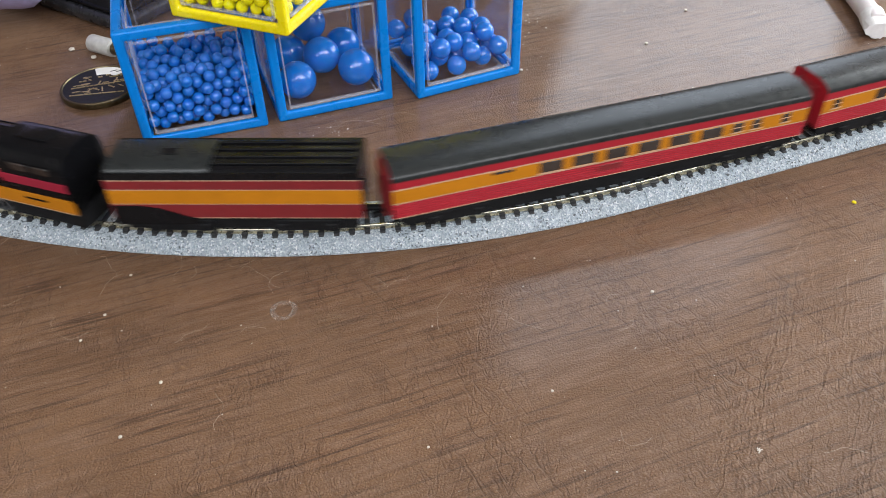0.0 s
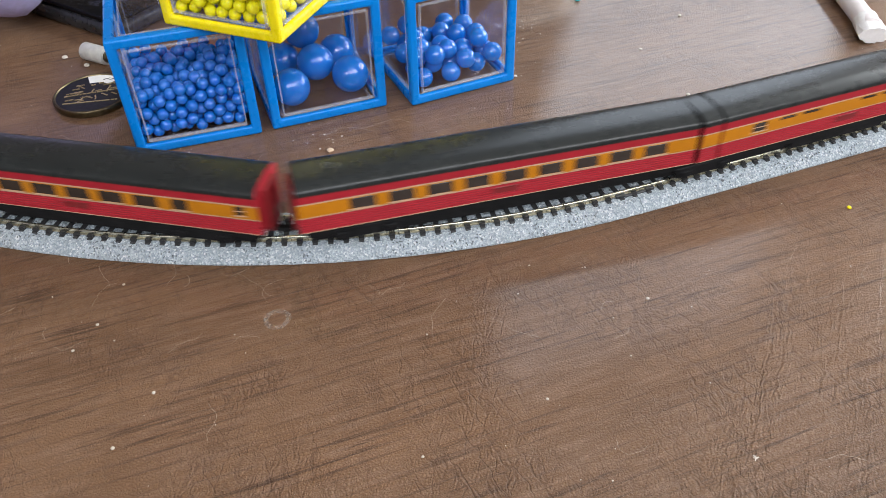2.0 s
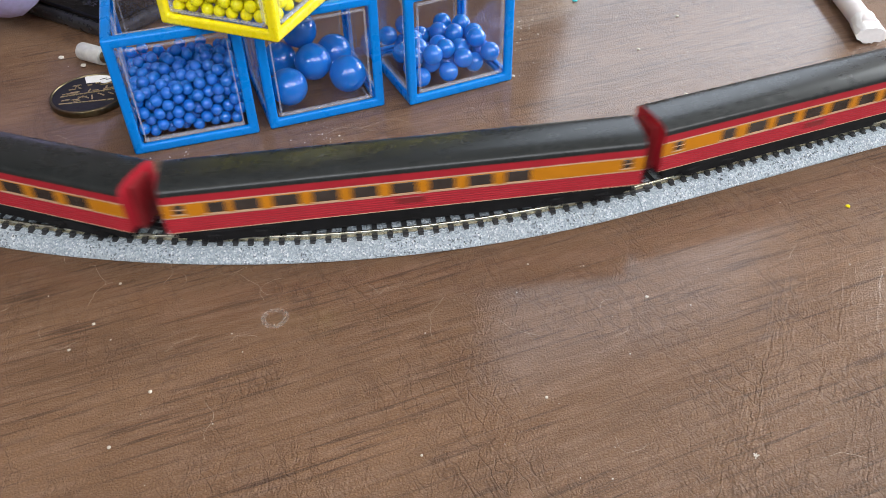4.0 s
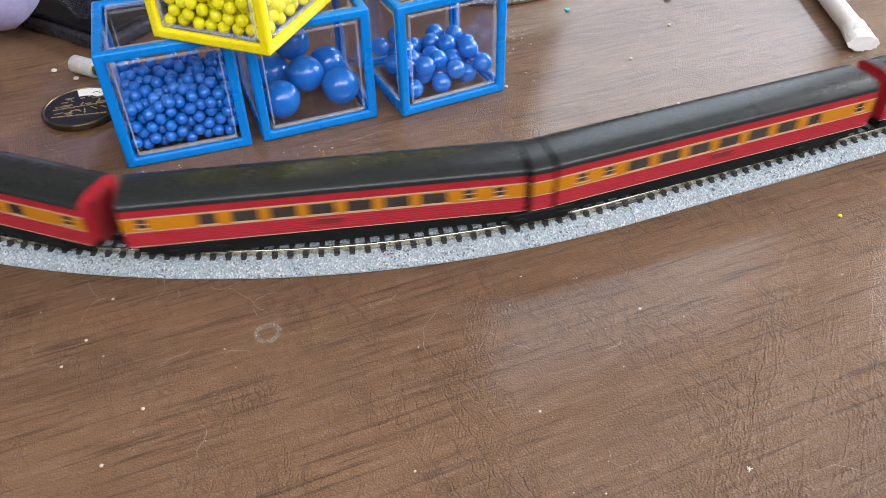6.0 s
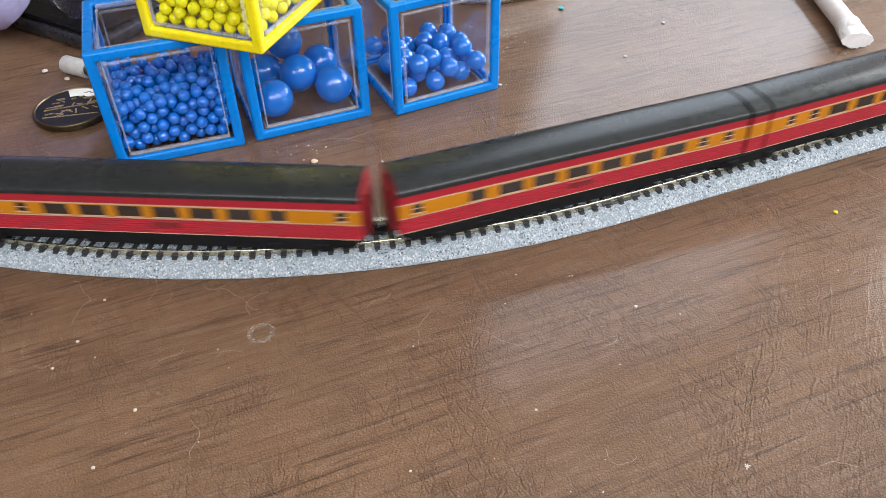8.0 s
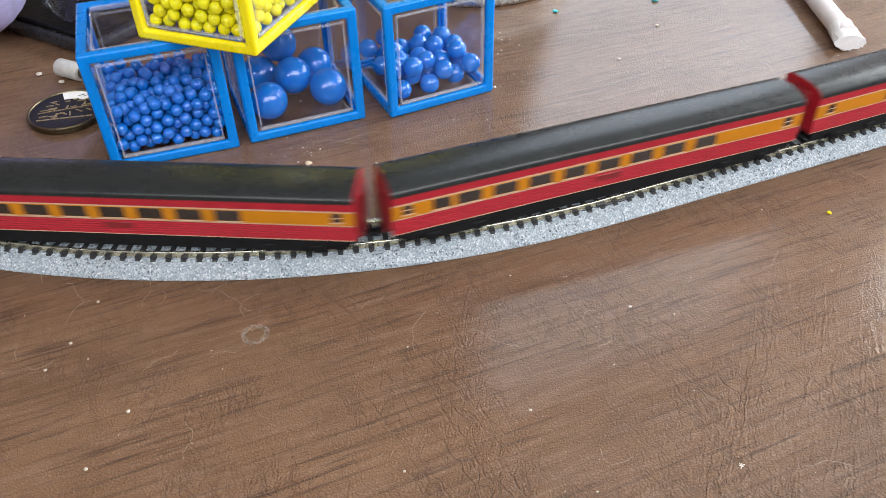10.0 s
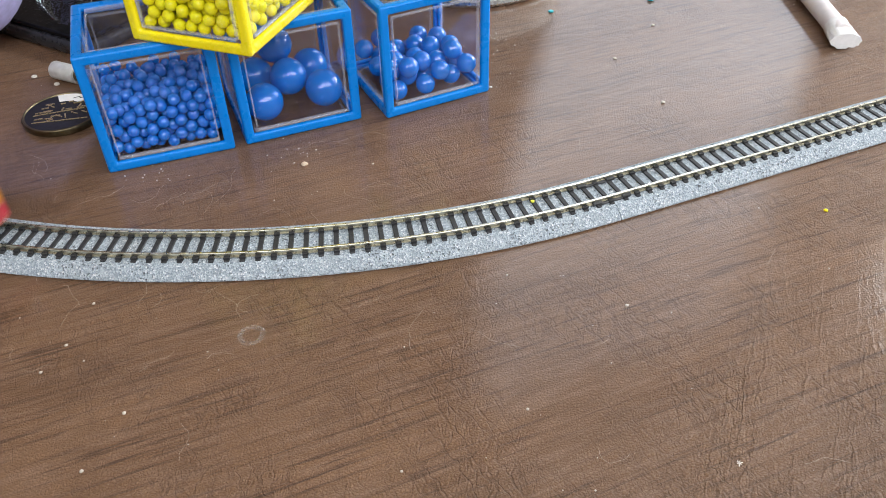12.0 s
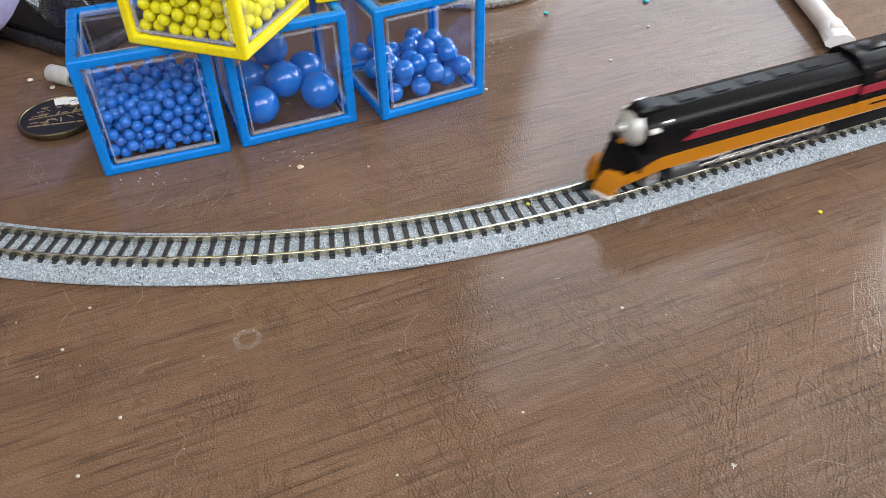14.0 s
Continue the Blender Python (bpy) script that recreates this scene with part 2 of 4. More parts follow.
def join(*parts):
    out = bmesh.new()
    for bm in parts:
        me = bpy.data.meshes.new("piece")
        bm.to_mesh(me)
        bm.free()
        out.from_mesh(me)
        bpy.data.meshes.remove(me)
    return out


def mesh_of(name, bm, materials, smooth=35):
    me = bpy.data.meshes.new(name)
    bm.normal_update()
    limit = radians(smooth)
    for e in bm.edges:
        e.smooth = len(e.link_faces) == 2 and e.calc_face_angle(0) < limit
    for f in bm.faces:
        f.smooth = True
    bm.to_mesh(me)
    bm.free()
    for m in (materials if isinstance(materials, (list, tuple)) else [materials]):
        me.materials.append(m)
    return me


def part(name, bm, material, parent=None, label="", smooth=35):
    ob = new(name, mesh_of(name, bm, material, smooth))
    if parent:
        ob.parent = parent
    return tagged(ob, label) if label else ob


def again(ob, m=None, parent=None):
    """One more object on the same mesh."""
    o = new(ob.name.split(".")[0], ob.data)
    o.parent = parent or ob.parent
    if m is not None:
        o.matrix_basis = m
    return o


def thing(name, label, category, group="", m=None, kind=""):
    ob = tagged(new(name), label, category, group, kind)
    if m is not None:
        ob.matrix_basis = m
    return ob


MM = 0.001

# ---- the room: table, floor, walls, window ----
def room():
    t = thing("table", "brown wood-grained vinyl-topped desk with fine crinkles", "table", m=TABLE)
    part("tabletop", box(-0.75, 1.25, -0.12, 1.1, -0.028, 0, 0.003), DESK, t, "", 5)
    for x in (-0.68, 1.18):
        for y in (-0.05, 1.03):
            part("leg", box(x - 0.03, x + 0.03, y - 0.03, y + 0.03, -0.74, -0.028, 0.004), UNDER, t)
    f = part("floor", box(-2.2, 1.8, -1.0, 1.2, -0.80, -0.74), FLOOR)
    f.matrix_basis = TABLE
    tagged(f, "plain brown floor under the desk", "floor", kind="structure")
    c = part("ceiling", box(-2.2, 1.8, -1.0, 1.2, 1.70, 1.76), WALL)
    c.matrix_basis = TABLE
    tagged(c, "plain pale grey ceiling", "ceiling", kind="structure")
    for name, b in (("wall_west", (-2.3, -2.2, -1.0, 1.2)),):
        w = part(name, box(b[0], b[1], b[2], b[3], -0.8, 1.76), WALL)
        w.matrix_basis = TABLE
        tagged(w, "plain pale grey wall", "wall", kind="structure")
    for name, (x0, x1, z0, z1), y0, y1, paint in (("wall_north", WINDOW, 1.2, 1.3, WALL_DARK), ("wall_south", SOUTH, -1.1, -1.0, WALL)):
        w = part(name, join(box(-2.3, x0, y0, y1, -0.8, 1.76), box(x1, 1.9, y0, y1, -0.8, 1.76), box(x0, x1, y0, y1, -0.8, z0), box(x0, x1, y0, y1, z1, 1.76)), paint)
        w.matrix_basis = TABLE
        tagged(w, "plain unseen wall with an opening for daylight", "wall", kind="structure")
    x0, x1, z0, z1 = WINDOW
    # north daylight in strips, each strength set to shape the desk's sheen
    for low, high, watts in NORTH_SKY:
        area_lamp("north_window_daylight", TABLE @ pose((x0 + x1) / 2, 1.26, (low + high) / 2, -90, 0, 0), x1 - x0, high - low, watts * (x1 - x0) * (high - low), (0.84, 0.91, 1.0))
    x0, x1, z0, z1 = SOUTH
    # added fill from behind the camera, no window known there
    area_lamp("south_fill_light", TABLE @ pose((x0 + x1) / 2, -1.06, (z0 + z1) / 2, 90, 0, 0), x1 - x0, z1 - z0, SOUTH_WATTS, (0.96, 0.98, 1.0))
    y0, y1, z0, z1 = EAST
    w = part("wall_east", join(box(1.8, 1.9, -1.0, y0, -0.8, 1.76), box(1.8, 1.9, y1, 1.2, -0.8, 1.76), box(1.8, 1.9, y0, y1, -0.8, z0), box(1.8, 1.9, y0, y1, z1, 1.76)), WALL)
    w.matrix_basis = TABLE
    tagged(w, "plain pale grey wall with an opening for added daylight", "wall", kind="structure")
    # unseen fill added on the right, placed to balance the desk's brightness
    area_lamp("east_fill_light", TABLE @ pose(1.86, (y0 + y1) / 2, (z0 + z1) / 2, 90, 0, 90), y1 - y0, z1 - z0, EAST_WATTS, (0.94, 0.98, 1.0))
    # an unseen drape, added to cut the slanted edge of the window's reflection
    rings = []
    for i in range(25):
        u = i / 24
        fold = 0.012 * math.sin(u * 38)
        edge = [(0.38 + (e - 0.38) * u, z) for e, z in ((0.70, 0.3), (0.67, 0.44), (0.53, 0.8), (0.52, 1.1), (0.54, 1.66))]
        rings.append([(x, 1.15 + fold, z) for x, z in edge] + [(x, 1.157 + fold, z) for x, z in edge[::-1]])
    d = part("curtain", loft(rings), MASK_DRAPE)
    d.matrix_basis = TABLE
    tagged(d, "unseen brown curtain added to edge the window's reflection", "curtain")


WINDOW = (0.46, 1.42, 0.36, 1.62)
NORTH_SKY = ((0.36, 0.62, 7.8), (0.62, 0.86, 10.5), (0.86, 1.2, 10.0), (1.2, 1.62, 6.0))      # bottom, top, watts for a square metre
SOUTH = (-1.7, 1.5, 0.75, 1.66)
EAST = (-0.4, 1.15, 0.25, 1.5)
room()

# ---- the track ----
JX, JY, PHI, R = 0.05122, 0.20655, radians(TABLE_TURN), 0.315
LOOP = 3.0314
STRAIGHT = (LOOP - 2 * math.pi * R) / 2
RAIL_TOP = 5.6 * MM
TIE_STEP = 4.46 * MM


def on_track(s, off=0.0, z=0.0):
    """Place and heading at s metres along the oval; off: to the outer side."""
    s %= LOOP
    half = math.pi * R
    t0 = Vector((math.cos(PHI), math.sin(PHI), 0))
    n0 = Vector((-t0.y, t0.x, 0))
    joint = Vector((JX, JY, 0))
    if s < STRAIGHT:
        q, a = joint + t0 * s, PHI
    elif s < STRAIGHT + half:
        a = PHI + (s - STRAIGHT) / R
        q = joint + t0 * STRAIGHT + n0 * R + Vector((math.sin(a), -math.cos(a), 0)) * R
    elif s < 2 * STRAIGHT + half:
        a = PHI + math.pi
        q = joint + t0 * (2 * STRAIGHT + half - s) + n0 * 2 * R
    else:
        a = PHI + (s - LOOP) / R
        q = joint + n0 * R + Vector((math.sin(a), -math.cos(a), 0)) * R
    return q + Vector((math.sin(a), -math.cos(a), 0)) * off + Vector((0, 0, z)), a


def swept(profile, s0, s1, steps):
    """A profile of (off, z) swept along the track."""
    return loft([[on_track(s0 + (s1 - s0) * i / steps, o, z)[0] for o, z in profile] for i in range(steps + 1)])


def track_pieces():
    bed = [(-11.1, 0), (11.1, 0), (11.2, 0.35), (11.7, 0.4), (11.65, 0.9), (8.9, 3.3), (8.4, 3.6), (-8.4, 3.6), (-8.9, 3.3), (-11.65, 0.9), (-11.7, 0.4), (-11.2, 0.35)]
    bed = [(o * MM, z * MM) for o, z in bed]
    head = [(-0.65, 4.0), (0.65, 4.0), (0.65, 4.25), (0.2, 4.4), (0.2, 5.0), (0.38, 5.1), (0.38, 5.5), (0.28, 5.6), (-0.28, 5.6), (-0.38, 5.5), (-0.38, 5.1), (-0.2, 5.0), (-0.2, 4.4), (-0.65, 4.25)]
    tie = mesh_of("tie", join(box(-0.76 * MM, 0.76 * MM, -7.1 * MM, 7.1 * MM, 3.2 * MM, 4.05 * MM, 0.15 * MM, 1),
                              *[box(-0.85 * MM, 0.85 * MM, y * MM - 0.55 * MM, y * MM + 0.55 * MM, 3.9 * MM, 4.65 * MM) for y in (-5.75, -4.0, 4.0, 5.75)]), TIE)
    quarter = math.pi * R / 4
    spans = [(k * STRAIGHT / 2, (k + 1) * STRAIGHT / 2, "straight") for k in range(2)]
    spans += [(STRAIGHT + k * quarter, STRAIGHT + (k + 1) * quarter, "curved") for k in range(4)]
    spans += [(STRAIGHT + 4 * quarter + k * STRAIGHT / 2, STRAIGHT + 4 * quarter + (k + 1) * STRAIGHT / 2, "straight") for k in range(2)]
    spans += [(LOOP - (4 - k) * quarter, LOOP - (3 - k) * quarter, "curved") for k in range(4)]
    for s0, s1, kind in spans:
        t = thing("track_piece", f"{kind} model railway track on a grey speckled roadbed", "track", "oval of track pieces")
        steps = 40 if kind == "curved" else 2
        part("roadbed", swept(bed, s0 + 0.12 * MM, s1 - 0.12 * MM, steps), BALLAST, t)
        for o in (-4.88, 4.88):
            part("rail", swept([((o + a) * MM, z * MM) for a, z in head], s0 + 0.1 * MM, s1 - 0.1 * MM, steps), RAIL, t)
        places = []
        if kind == "curved":
            s = s1 - 5.05 * MM
            while s > s0 + 3 * MM:
                places.append(s)
                s -= TIE_STEP
            places.append(s1 - 0.6 * MM)
        else:
            s = s0 + 4.4 * MM
            while s < s1 - 3 * MM:
                places.append(s)
                s += TIE_STEP
        for s in places:
            q, a = on_track(s)
            o = new("tie", tie)
            o.parent = t
            o.matrix_basis = pose(q.x, q.y, 0, 0, 0, math.degrees(a))
        for o in (-4.88, 4.88):
            q, a = on_track(s0 - 0.1 * MM, o * MM)
            j = part("rail_joiner", join(box(-4 * MM, 4 * MM, -1.3 * MM, 1.3 * MM, 3.5 * MM, 4.3 * MM, 0.2 * MM, 1), box(-6.8 * MM, -3.6 * MM, -1.1 * MM, 1.1 * MM, 3.5 * MM, 4.75 * MM, 0.2 * MM, 1), box(3.6 * MM, 6.8 * MM, -1.1 * MM, 1.1 * MM, 3.5 * MM, 4.75 * MM, 0.2 * MM, 1)), JOINER, t)
            j.matrix_basis = pose(q.x, q.y, 0, 0, 0, math.degrees(a))


track_pieces()

# ---- the train ----
# body levels above the table (mm)
SKIRT, BAND0, BAND1, EAVE, TOP = 11.6, 17.0, 21.7, 24.6, 27.6
HALF = 8.15


def coach_shell(x0, x1, round_tail=False):
    """The painted shell: fluted skirt, orange band, letterboard, with cream lines between."""
    lv = [(SKIRT, 0, 0), (SKIRT + 0.25, 0, 3)]
    step = (BAND0 - SKIRT - 0.45) / 12
    for i in range(1, 13):
        lv.append((SKIRT + 0.25 + step * i, 0.16 if i % 2 else 0.0, 0))
    lv += [(BAND0 + 0.15, 0, 3), (BAND1 - 0.15, 0, 1), (BAND1 + 0.3, 0, 3), (EAVE - 0.35, 0, 0), (EAVE, 0, 2)]
    bm = bmesh.new()
    rows = []
    for z, inset, _ in lv:
        out = outline(x0, x1, round_tail, inset)
        rows.append([bm.verts.new((x * MM, y * MM, z * MM)) for x, y in out])
    out = outline(x0, x1, round_tail)
    k = len(out)
    for r, (a, b) in enumerate(zip(rows, rows[1:])):
        for i in range(k):
            j = (i + 1) % k
            f = bm.faces.new((a[i], a[j], b[j], b[i]))
            flat_end = abs(out[i][0] - out[j][0]) < 0.01 and abs(out[i][1] - out[j][1]) > 5
            f.material_index = 0 if flat_end else lv[r + 1][2]
    bm.faces.new(rows[0][::-1]).material_index = 4
    bm.faces.new(rows[-1]).material_index = 0
    bmesh.ops.recalc_face_normals(bm, faces=bm.faces)
    return bm


def outline(x0, x1, round_tail, inset=0.0):
    h = HALF - inset
    if not round_tail:
        return [(x0, -h), (x1, -h), (x1, h), (x0, h)]
    pts = [(x0, -h)]
    for i in range(17):
        a = -math.pi / 2 + math.pi * i / 16
        c, s = math.cos(a), math.sin(a)
        pts.append((x1 - 10 - inset + 10 * abs(c) ** 0.8, h * (abs(s) ** 0.7) * (1 if s > 0 else -1)))
    pts.append((x0, h))
    return pts


def roof_section(k=18):
    """Half-oval roof section, as fractions of the half width and of the rise."""
    pts = []
    for i in range(k + 1):
        a = math.pi * i / k
        c, s = math.cos(a), math.sin(a)
        pts.append((-abs(c) ** 0.78 * (1 if c > 0 else -1), s ** 0.8))
    return pts


def coach_roof(x0, x1, round_tail=False):
    rise = TOP - EAVE
    stations = [(x0, 1, 1), (x1, 1, 1)]
    if round_tail:
        stations = [(x0, 1, 1)]
        for i in range(11):
            a = math.pi / 2 * i / 10
            stations.append((x1 - 10 + 10 * math.sin(a), max(0.05, math.cos(a) ** 0.62), max(0.1, math.cos(a) ** 0.5)))
    rings = [[(x * MM, y * (HALF + 0.12) * w * MM, (EAVE + 0.02 + rise * z * h) * MM) for y, z in roof_section()] for x, w, h in stations]
    bm = loft(rings)
    for f in bm.faces:
        if len(f.verts) > 6:
            f.material_index = 1
    return bm


def truck(parent, x):
    t = part("truck", join(box((x - 10) * MM, (x + 10) * MM, -7.8 * MM, -6.4 * MM, 6.8 * MM, 10.8 * MM, 0.3 * MM, 1), box((x - 10) * MM, (x + 10) * MM, 6.4 * MM, 7.8 * MM, 6.8 * MM, 10.8 * MM, 0.3 * MM, 1),
                           box((x - 3) * MM, (x + 3) * MM, -6 * MM, 6 * MM, 8.5 * MM, 12.5 * MM),
                           *[box((x + d - 1.5) * MM, (x + d + 1.5) * MM, s * 8 * MM - 0.6 * MM, s * 8 * MM + 0.6 * MM, 7.0 * MM, 9.8 * MM, 0.3 * MM, 1) for d in (-7, 7) for s in (-1, 1)]), UNDER, parent)
    first = None
    for d in (-7, 7):
        for y in (-4.9, 4.9):
            if first is None:
                first = part("wheel", place(tube(2.8 * MM, 2.8 * MM, 1.6 * MM, 18, 0.2 * MM), pose(0, 0.8 * MM, 0, 90)), UNDER, t)
                w = first
            else:
                w = again(first)
            w.matrix_basis = pose((x + d) * MM, y * MM, RAIL_TOP + 2.8 * MM)
    return t


COACH_LABEL = "red and orange model coach with a dark grey roof"


def coach(length, windows, front="coupled", rear="coupled", tail=False, slits=()):
    """A coach centred on its origin; -x is its front. windows: (centre, width) in mm from the front end."""
    c = thing("passenger_coach", COACH_LABEL + (", rounded end" if tail else ""), "train car", "coaches of the train")
    x0, x1 = -length / 2, length / 2
    part("body", coach_shell(x0, x1, tail), [RED, ORANGE, DARK_RED, CREAM, UNDER], c)
    bm = coach_roof(x0, x1, tail)
    for f in bm.faces:
        if f.material_index == 1 and (front if f.calc_center_median().x < 0 else rear) == "shared":
            f.material_index = 2
    part("roof", bm, [ROOF, RED, UNDER], c, "matt dark grey roof")
    for k in range(4):
        x = x0 + length * (0.16 + 0.22 * k)
        part("roof_vent", box((x - 1.6) * MM, (x + 1.6) * MM, 2.2 * MM, 3.4 * MM, (TOP - 0.7) * MM, (TOP - 0.1) * MM, 0.2 * MM, 1), ROOF, c)
    for side in (-1, 1):
        for xc, w, h in windows:
            x = x0 + xc
            h = h * 1.08 if h > 2 else h
            zc = BAND1 - 0.4 - h / 2
            if h > 2:
                part("window_sill", box((x - w / 2 - 0.3) * MM, (x + w / 2 + 0.3) * MM, side * (HALF - 0.15) * MM - 0.32 * MM, side * (HALF - 0.15) * MM + 0.32 * MM, (zc - h / 2 - 0.42) * MM, (zc - h / 2 - 0.02) * MM), CREAM, c)
            if 2 < h < 3.3 and w < 6:
                part("window_bar", box((x - w / 2) * MM, (x + w / 2) * MM, side * (HALF - 0.15) * MM - 0.3 * MM, side * (HALF - 0.15) * MM + 0.3 * MM, (zc - 0.12) * MM, (zc + 0.16) * MM), CREAM, c)
            part("window", box((x - w / 2) * MM, (x + w / 2) * MM, side * (HALF - 0.2) * MM - 0.3 * MM, side * (HALF - 0.2) * MM + 0.3 * MM, (zc - h / 2) * MM, (zc + h / 2) * MM, 0.12 * MM, 1), PANE, c)
    for side in (-1, 1):
        part("skirt_grille", box(-4 * MM, 4 * MM, side * (HALF - 0.1) * MM - 0.25 * MM, side * (HALF - 0.1) * MM + 0.25 * MM, (SKIRT + 2.2) * MM, (SKIRT + 4.4) * MM, 0.1 * MM, 1), DARK_RED, c)
    # upper box is the underframe, lower ones black filler for shade beneath
    part("underframe", join(box((x0 + 1.5) * MM, (x1 - (9 if tail else 1.5)) * MM, -7.7 * MM, 7.7 * MM, 9.4 * MM, (SKIRT + 0.6) * MM), box((x0 + 29) * MM, (x1 - 29) * MM, -7.3 * MM, 7.3 * MM, 6.3 * MM, 9.6 * MM, 0.5 * MM, 1), box((x0 + 3) * MM, (x1 - (9 if tail else 3)) * MM, -6.2 * MM, 6.2 * MM, 6.4 * MM, 9.6 * MM, 0.5 * MM, 1)), UNDER, c)
    if front == "coupled":
        part("diaphragm", box((x0 - 1.6) * MM, x0 * MM, -4.2 * MM, 4.2 * MM, 10 * MM, 25 * MM, 0.5 * MM), DARK_RED, c)
    if rear == "coupled" and not tail:
        part("diaphragm", box(x1 * MM, (x1 + 1.6) * MM, -4.2 * MM, 4.2 * MM, 10 * MM, 25 * MM, 0.5 * MM), DARK_RED, c)
    if front == "coupled":
        truck(c, x0 + 19)
        part("coupler", box((x0 - 5.5) * MM, (x0 + 4) * MM, -1 * MM, 1 * MM, 7.6 * MM, 9 * MM, 0.3 * MM, 1), UNDER, c)
    if rear == "coupled":
        truck(c, x1 - 19)
        if not tail:
            part("coupler", box((x1 - 4) * MM, (x1 + 5.5) * MM, -1 * MM, 1 * MM, 7.6 * MM, 9 * MM, 0.3 * MM, 1), UNDER, c)
    if tail:
        part("number_board", box((x1 - 16) * MM, (x1 - 11) * MM, -(HALF + 0.25) * MM, -(HALF - 0.3) * MM, (BAND1 + 1.0) * MM, (BAND1 + 2.0) * MM, 0.1 * MM, 1), WHITE, c)
        part("tail_sign", place(tube(2.2 * MM, 2.2 * MM, 0.8 * MM, 20, 0.15 * MM), pose((x1 - 0.6) * MM, 0, 20 * MM, 0, 90, 0)), WHITE, c, "round white tail sign")
    return c


def regular(first, step, count, w=7.5, h=3.4):
    return [(first + step * i, w, h) for i in range(count)]


# gaps between vehicles, mm behind the tender's rear: place and kind
GAPS = [(0.0, "c"), (141.3, "c"), (263.0, "a"), (384.1, "c"), (513.8, "a"), (619.3, "a"), (745.0, "c"), (890.0, "c"), (1013.1, "a"), (1133.4, "c"), (1255.3, "a"),
        (1376.7, "c"), (1497.9, "a"), (1617.2, "c"), (1738.2, "a"), (1860.0, "c"), (2003.1, "c"), (2145.5, "c"), (2282.5, "t")]
TENDER_FRONT, LOCO_FRONT = -75.5, -199.0
# where the tender's rear gap is (mm along the track), every half second
POS = [-82.9, -187.1, -289.8, -391.4, -491.2, -590.2, -690.8, -790.0, -887.7, -985.0, -1083.0, -1182.7, -1285.2, -1389.5, -1492.0, -1593.6, -1692.6, -1789.7, -1886.0,
       -1982.1, -2078.6, -2176.3, -2274.3, -2370.8, -2465.5, -2554.5, -2646.0, -2738.5, -2837.0]


def train_at(t):
    """Smooth place of the train, mm."""
    u = min(max(t / 0.5, 0), len(POS) - 1.000001)
    i = int(u)
    f = u - i
    p0, p1, p2, p3 = (POS[min(max(j, 0), len(POS) - 1)] for j in (i - 1, i, i + 1, i + 2))
    if i == 0:
        p0 = 2 * p1 - p2
    if i + 2 > len(POS) - 1:
        p3 = 2 * p2 - p1
    return p1 + 0.5 * f * (p2 - p0 + f * (2 * p0 - 5 * p1 + 4 * p2 - p3 + f * (3 * (p1 - p2) + p3 - p0)))


def ride(a, b, t):
    """The pose at t of a vehicle that rests on the track at a and b mm behind the tender's rear."""
    s = train_at(t)
    p, _ = on_track((s + a) * MM)
    q, _ = on_track((s + b) * MM)
    m, d = (p + q) / 2, q - p
    return pose(m.x, m.y, 0, 0, 0, math.degrees(math.atan2(d.y, d.x)))


MOVING = []  # vehicle, front and rear bearing


def build_train():
    for n, ((g0, k0), (g1, k1)) in enumerate(zip(GAPS, GAPS[1:])):
        i0 = g0 + (3.8 if k0 == "c" else 4.2)
        i1 = g1 - (2.8 if k1 == "c" else 4.2 if k1 == "a" else 0.0)
        length = i1 - i0
        front = "coupled" if k0 == "c" else "shared"
        rear = "shared" if k1 == "a" else "coupled"
        small = 2.8
        if k0 == "a" and k1 == "a":    # kitchen: slit windows
            win = [(13.5, 5, 2.8), (24, 6, 1.0), (33, 6.5, 1.0), (55.5, 6, 1.0), (64.5, 7, 1.0), (74, 7, 1.0), (83.5, 5, 2.8)]
        elif k1 == "t":                # observation lounge
            win = [(6, 3, small), (32, 6, 3.3)] + regular(43.5, 12.1, 6, 7.6) + [(115.5, 5, 3.1), (123, 4, 3.0)]
        elif n == 0:                   # combined baggage coach
            win = [(33, 6.5, 1.0)] + regular(48, 10.6, 6) + [(110, 4, 3.0), (116.5, 3.5, 3.0), (127, 3, small)]
        elif 125 > length > 117:       # coffee shop and diner
            win = regular(13.5, 11.2, 9) if k0 == "a" else [(length - x, w, h) for x, w, h in regular(13.5, 11.2, 9)]
        elif length > 125:             # parlor
            win = [(4.5, 3, small), (14.7, 5.5, 3.3)] + regular(23, 11.1, 8) + [(length - 5, 3, small)]
        else:                          # chair coach, one of an articulated pair
            win = [(5.5, 3, small), (23.5, 5, 3.3)] + regular(34, 10.7, 6) + [(97.5, 3.2, small), (106.5, 3, small)]
            if k0 == "a":
                win = [(length - x, w, h) for x, w, h in win]
        c = coach(length, win, front, rear, k1 == "t")
        b0 = i0 + 19 if k0 == "c" else g0
        b1 = i1 - 19 if k1 != "a" else g1
        # the body is centred between its ends, its bearings need not be
        shift = (i0 + i1) / 2 - (b0 + b1) / 2
        MOVING.append((c, b0, b1, shift))
        if k1 == "a":
            j = thing("articulated_joint", "red and orange joint section between two coaches, on a shared truck", "train part", "joints of the train")
            part("body", coach_shell(-3.2, 3.2), [RED, ORANGE, DARK_RED, CREAM, UNDER], j)
            part("roof", coach_roof(-3.2, 3.2), [ROOF, BLACK], j)
            part("bellows", box(-4.6 * MM, 4.6 * MM, -7.5 * MM, 7.5 * MM, 11.5 * MM, 26.2 * MM, 1.6 * MM), BLACK, j)
            truck(j, 0)
            MOVING.append((j, g1 - 5, g1 + 5, 0))


build_train()


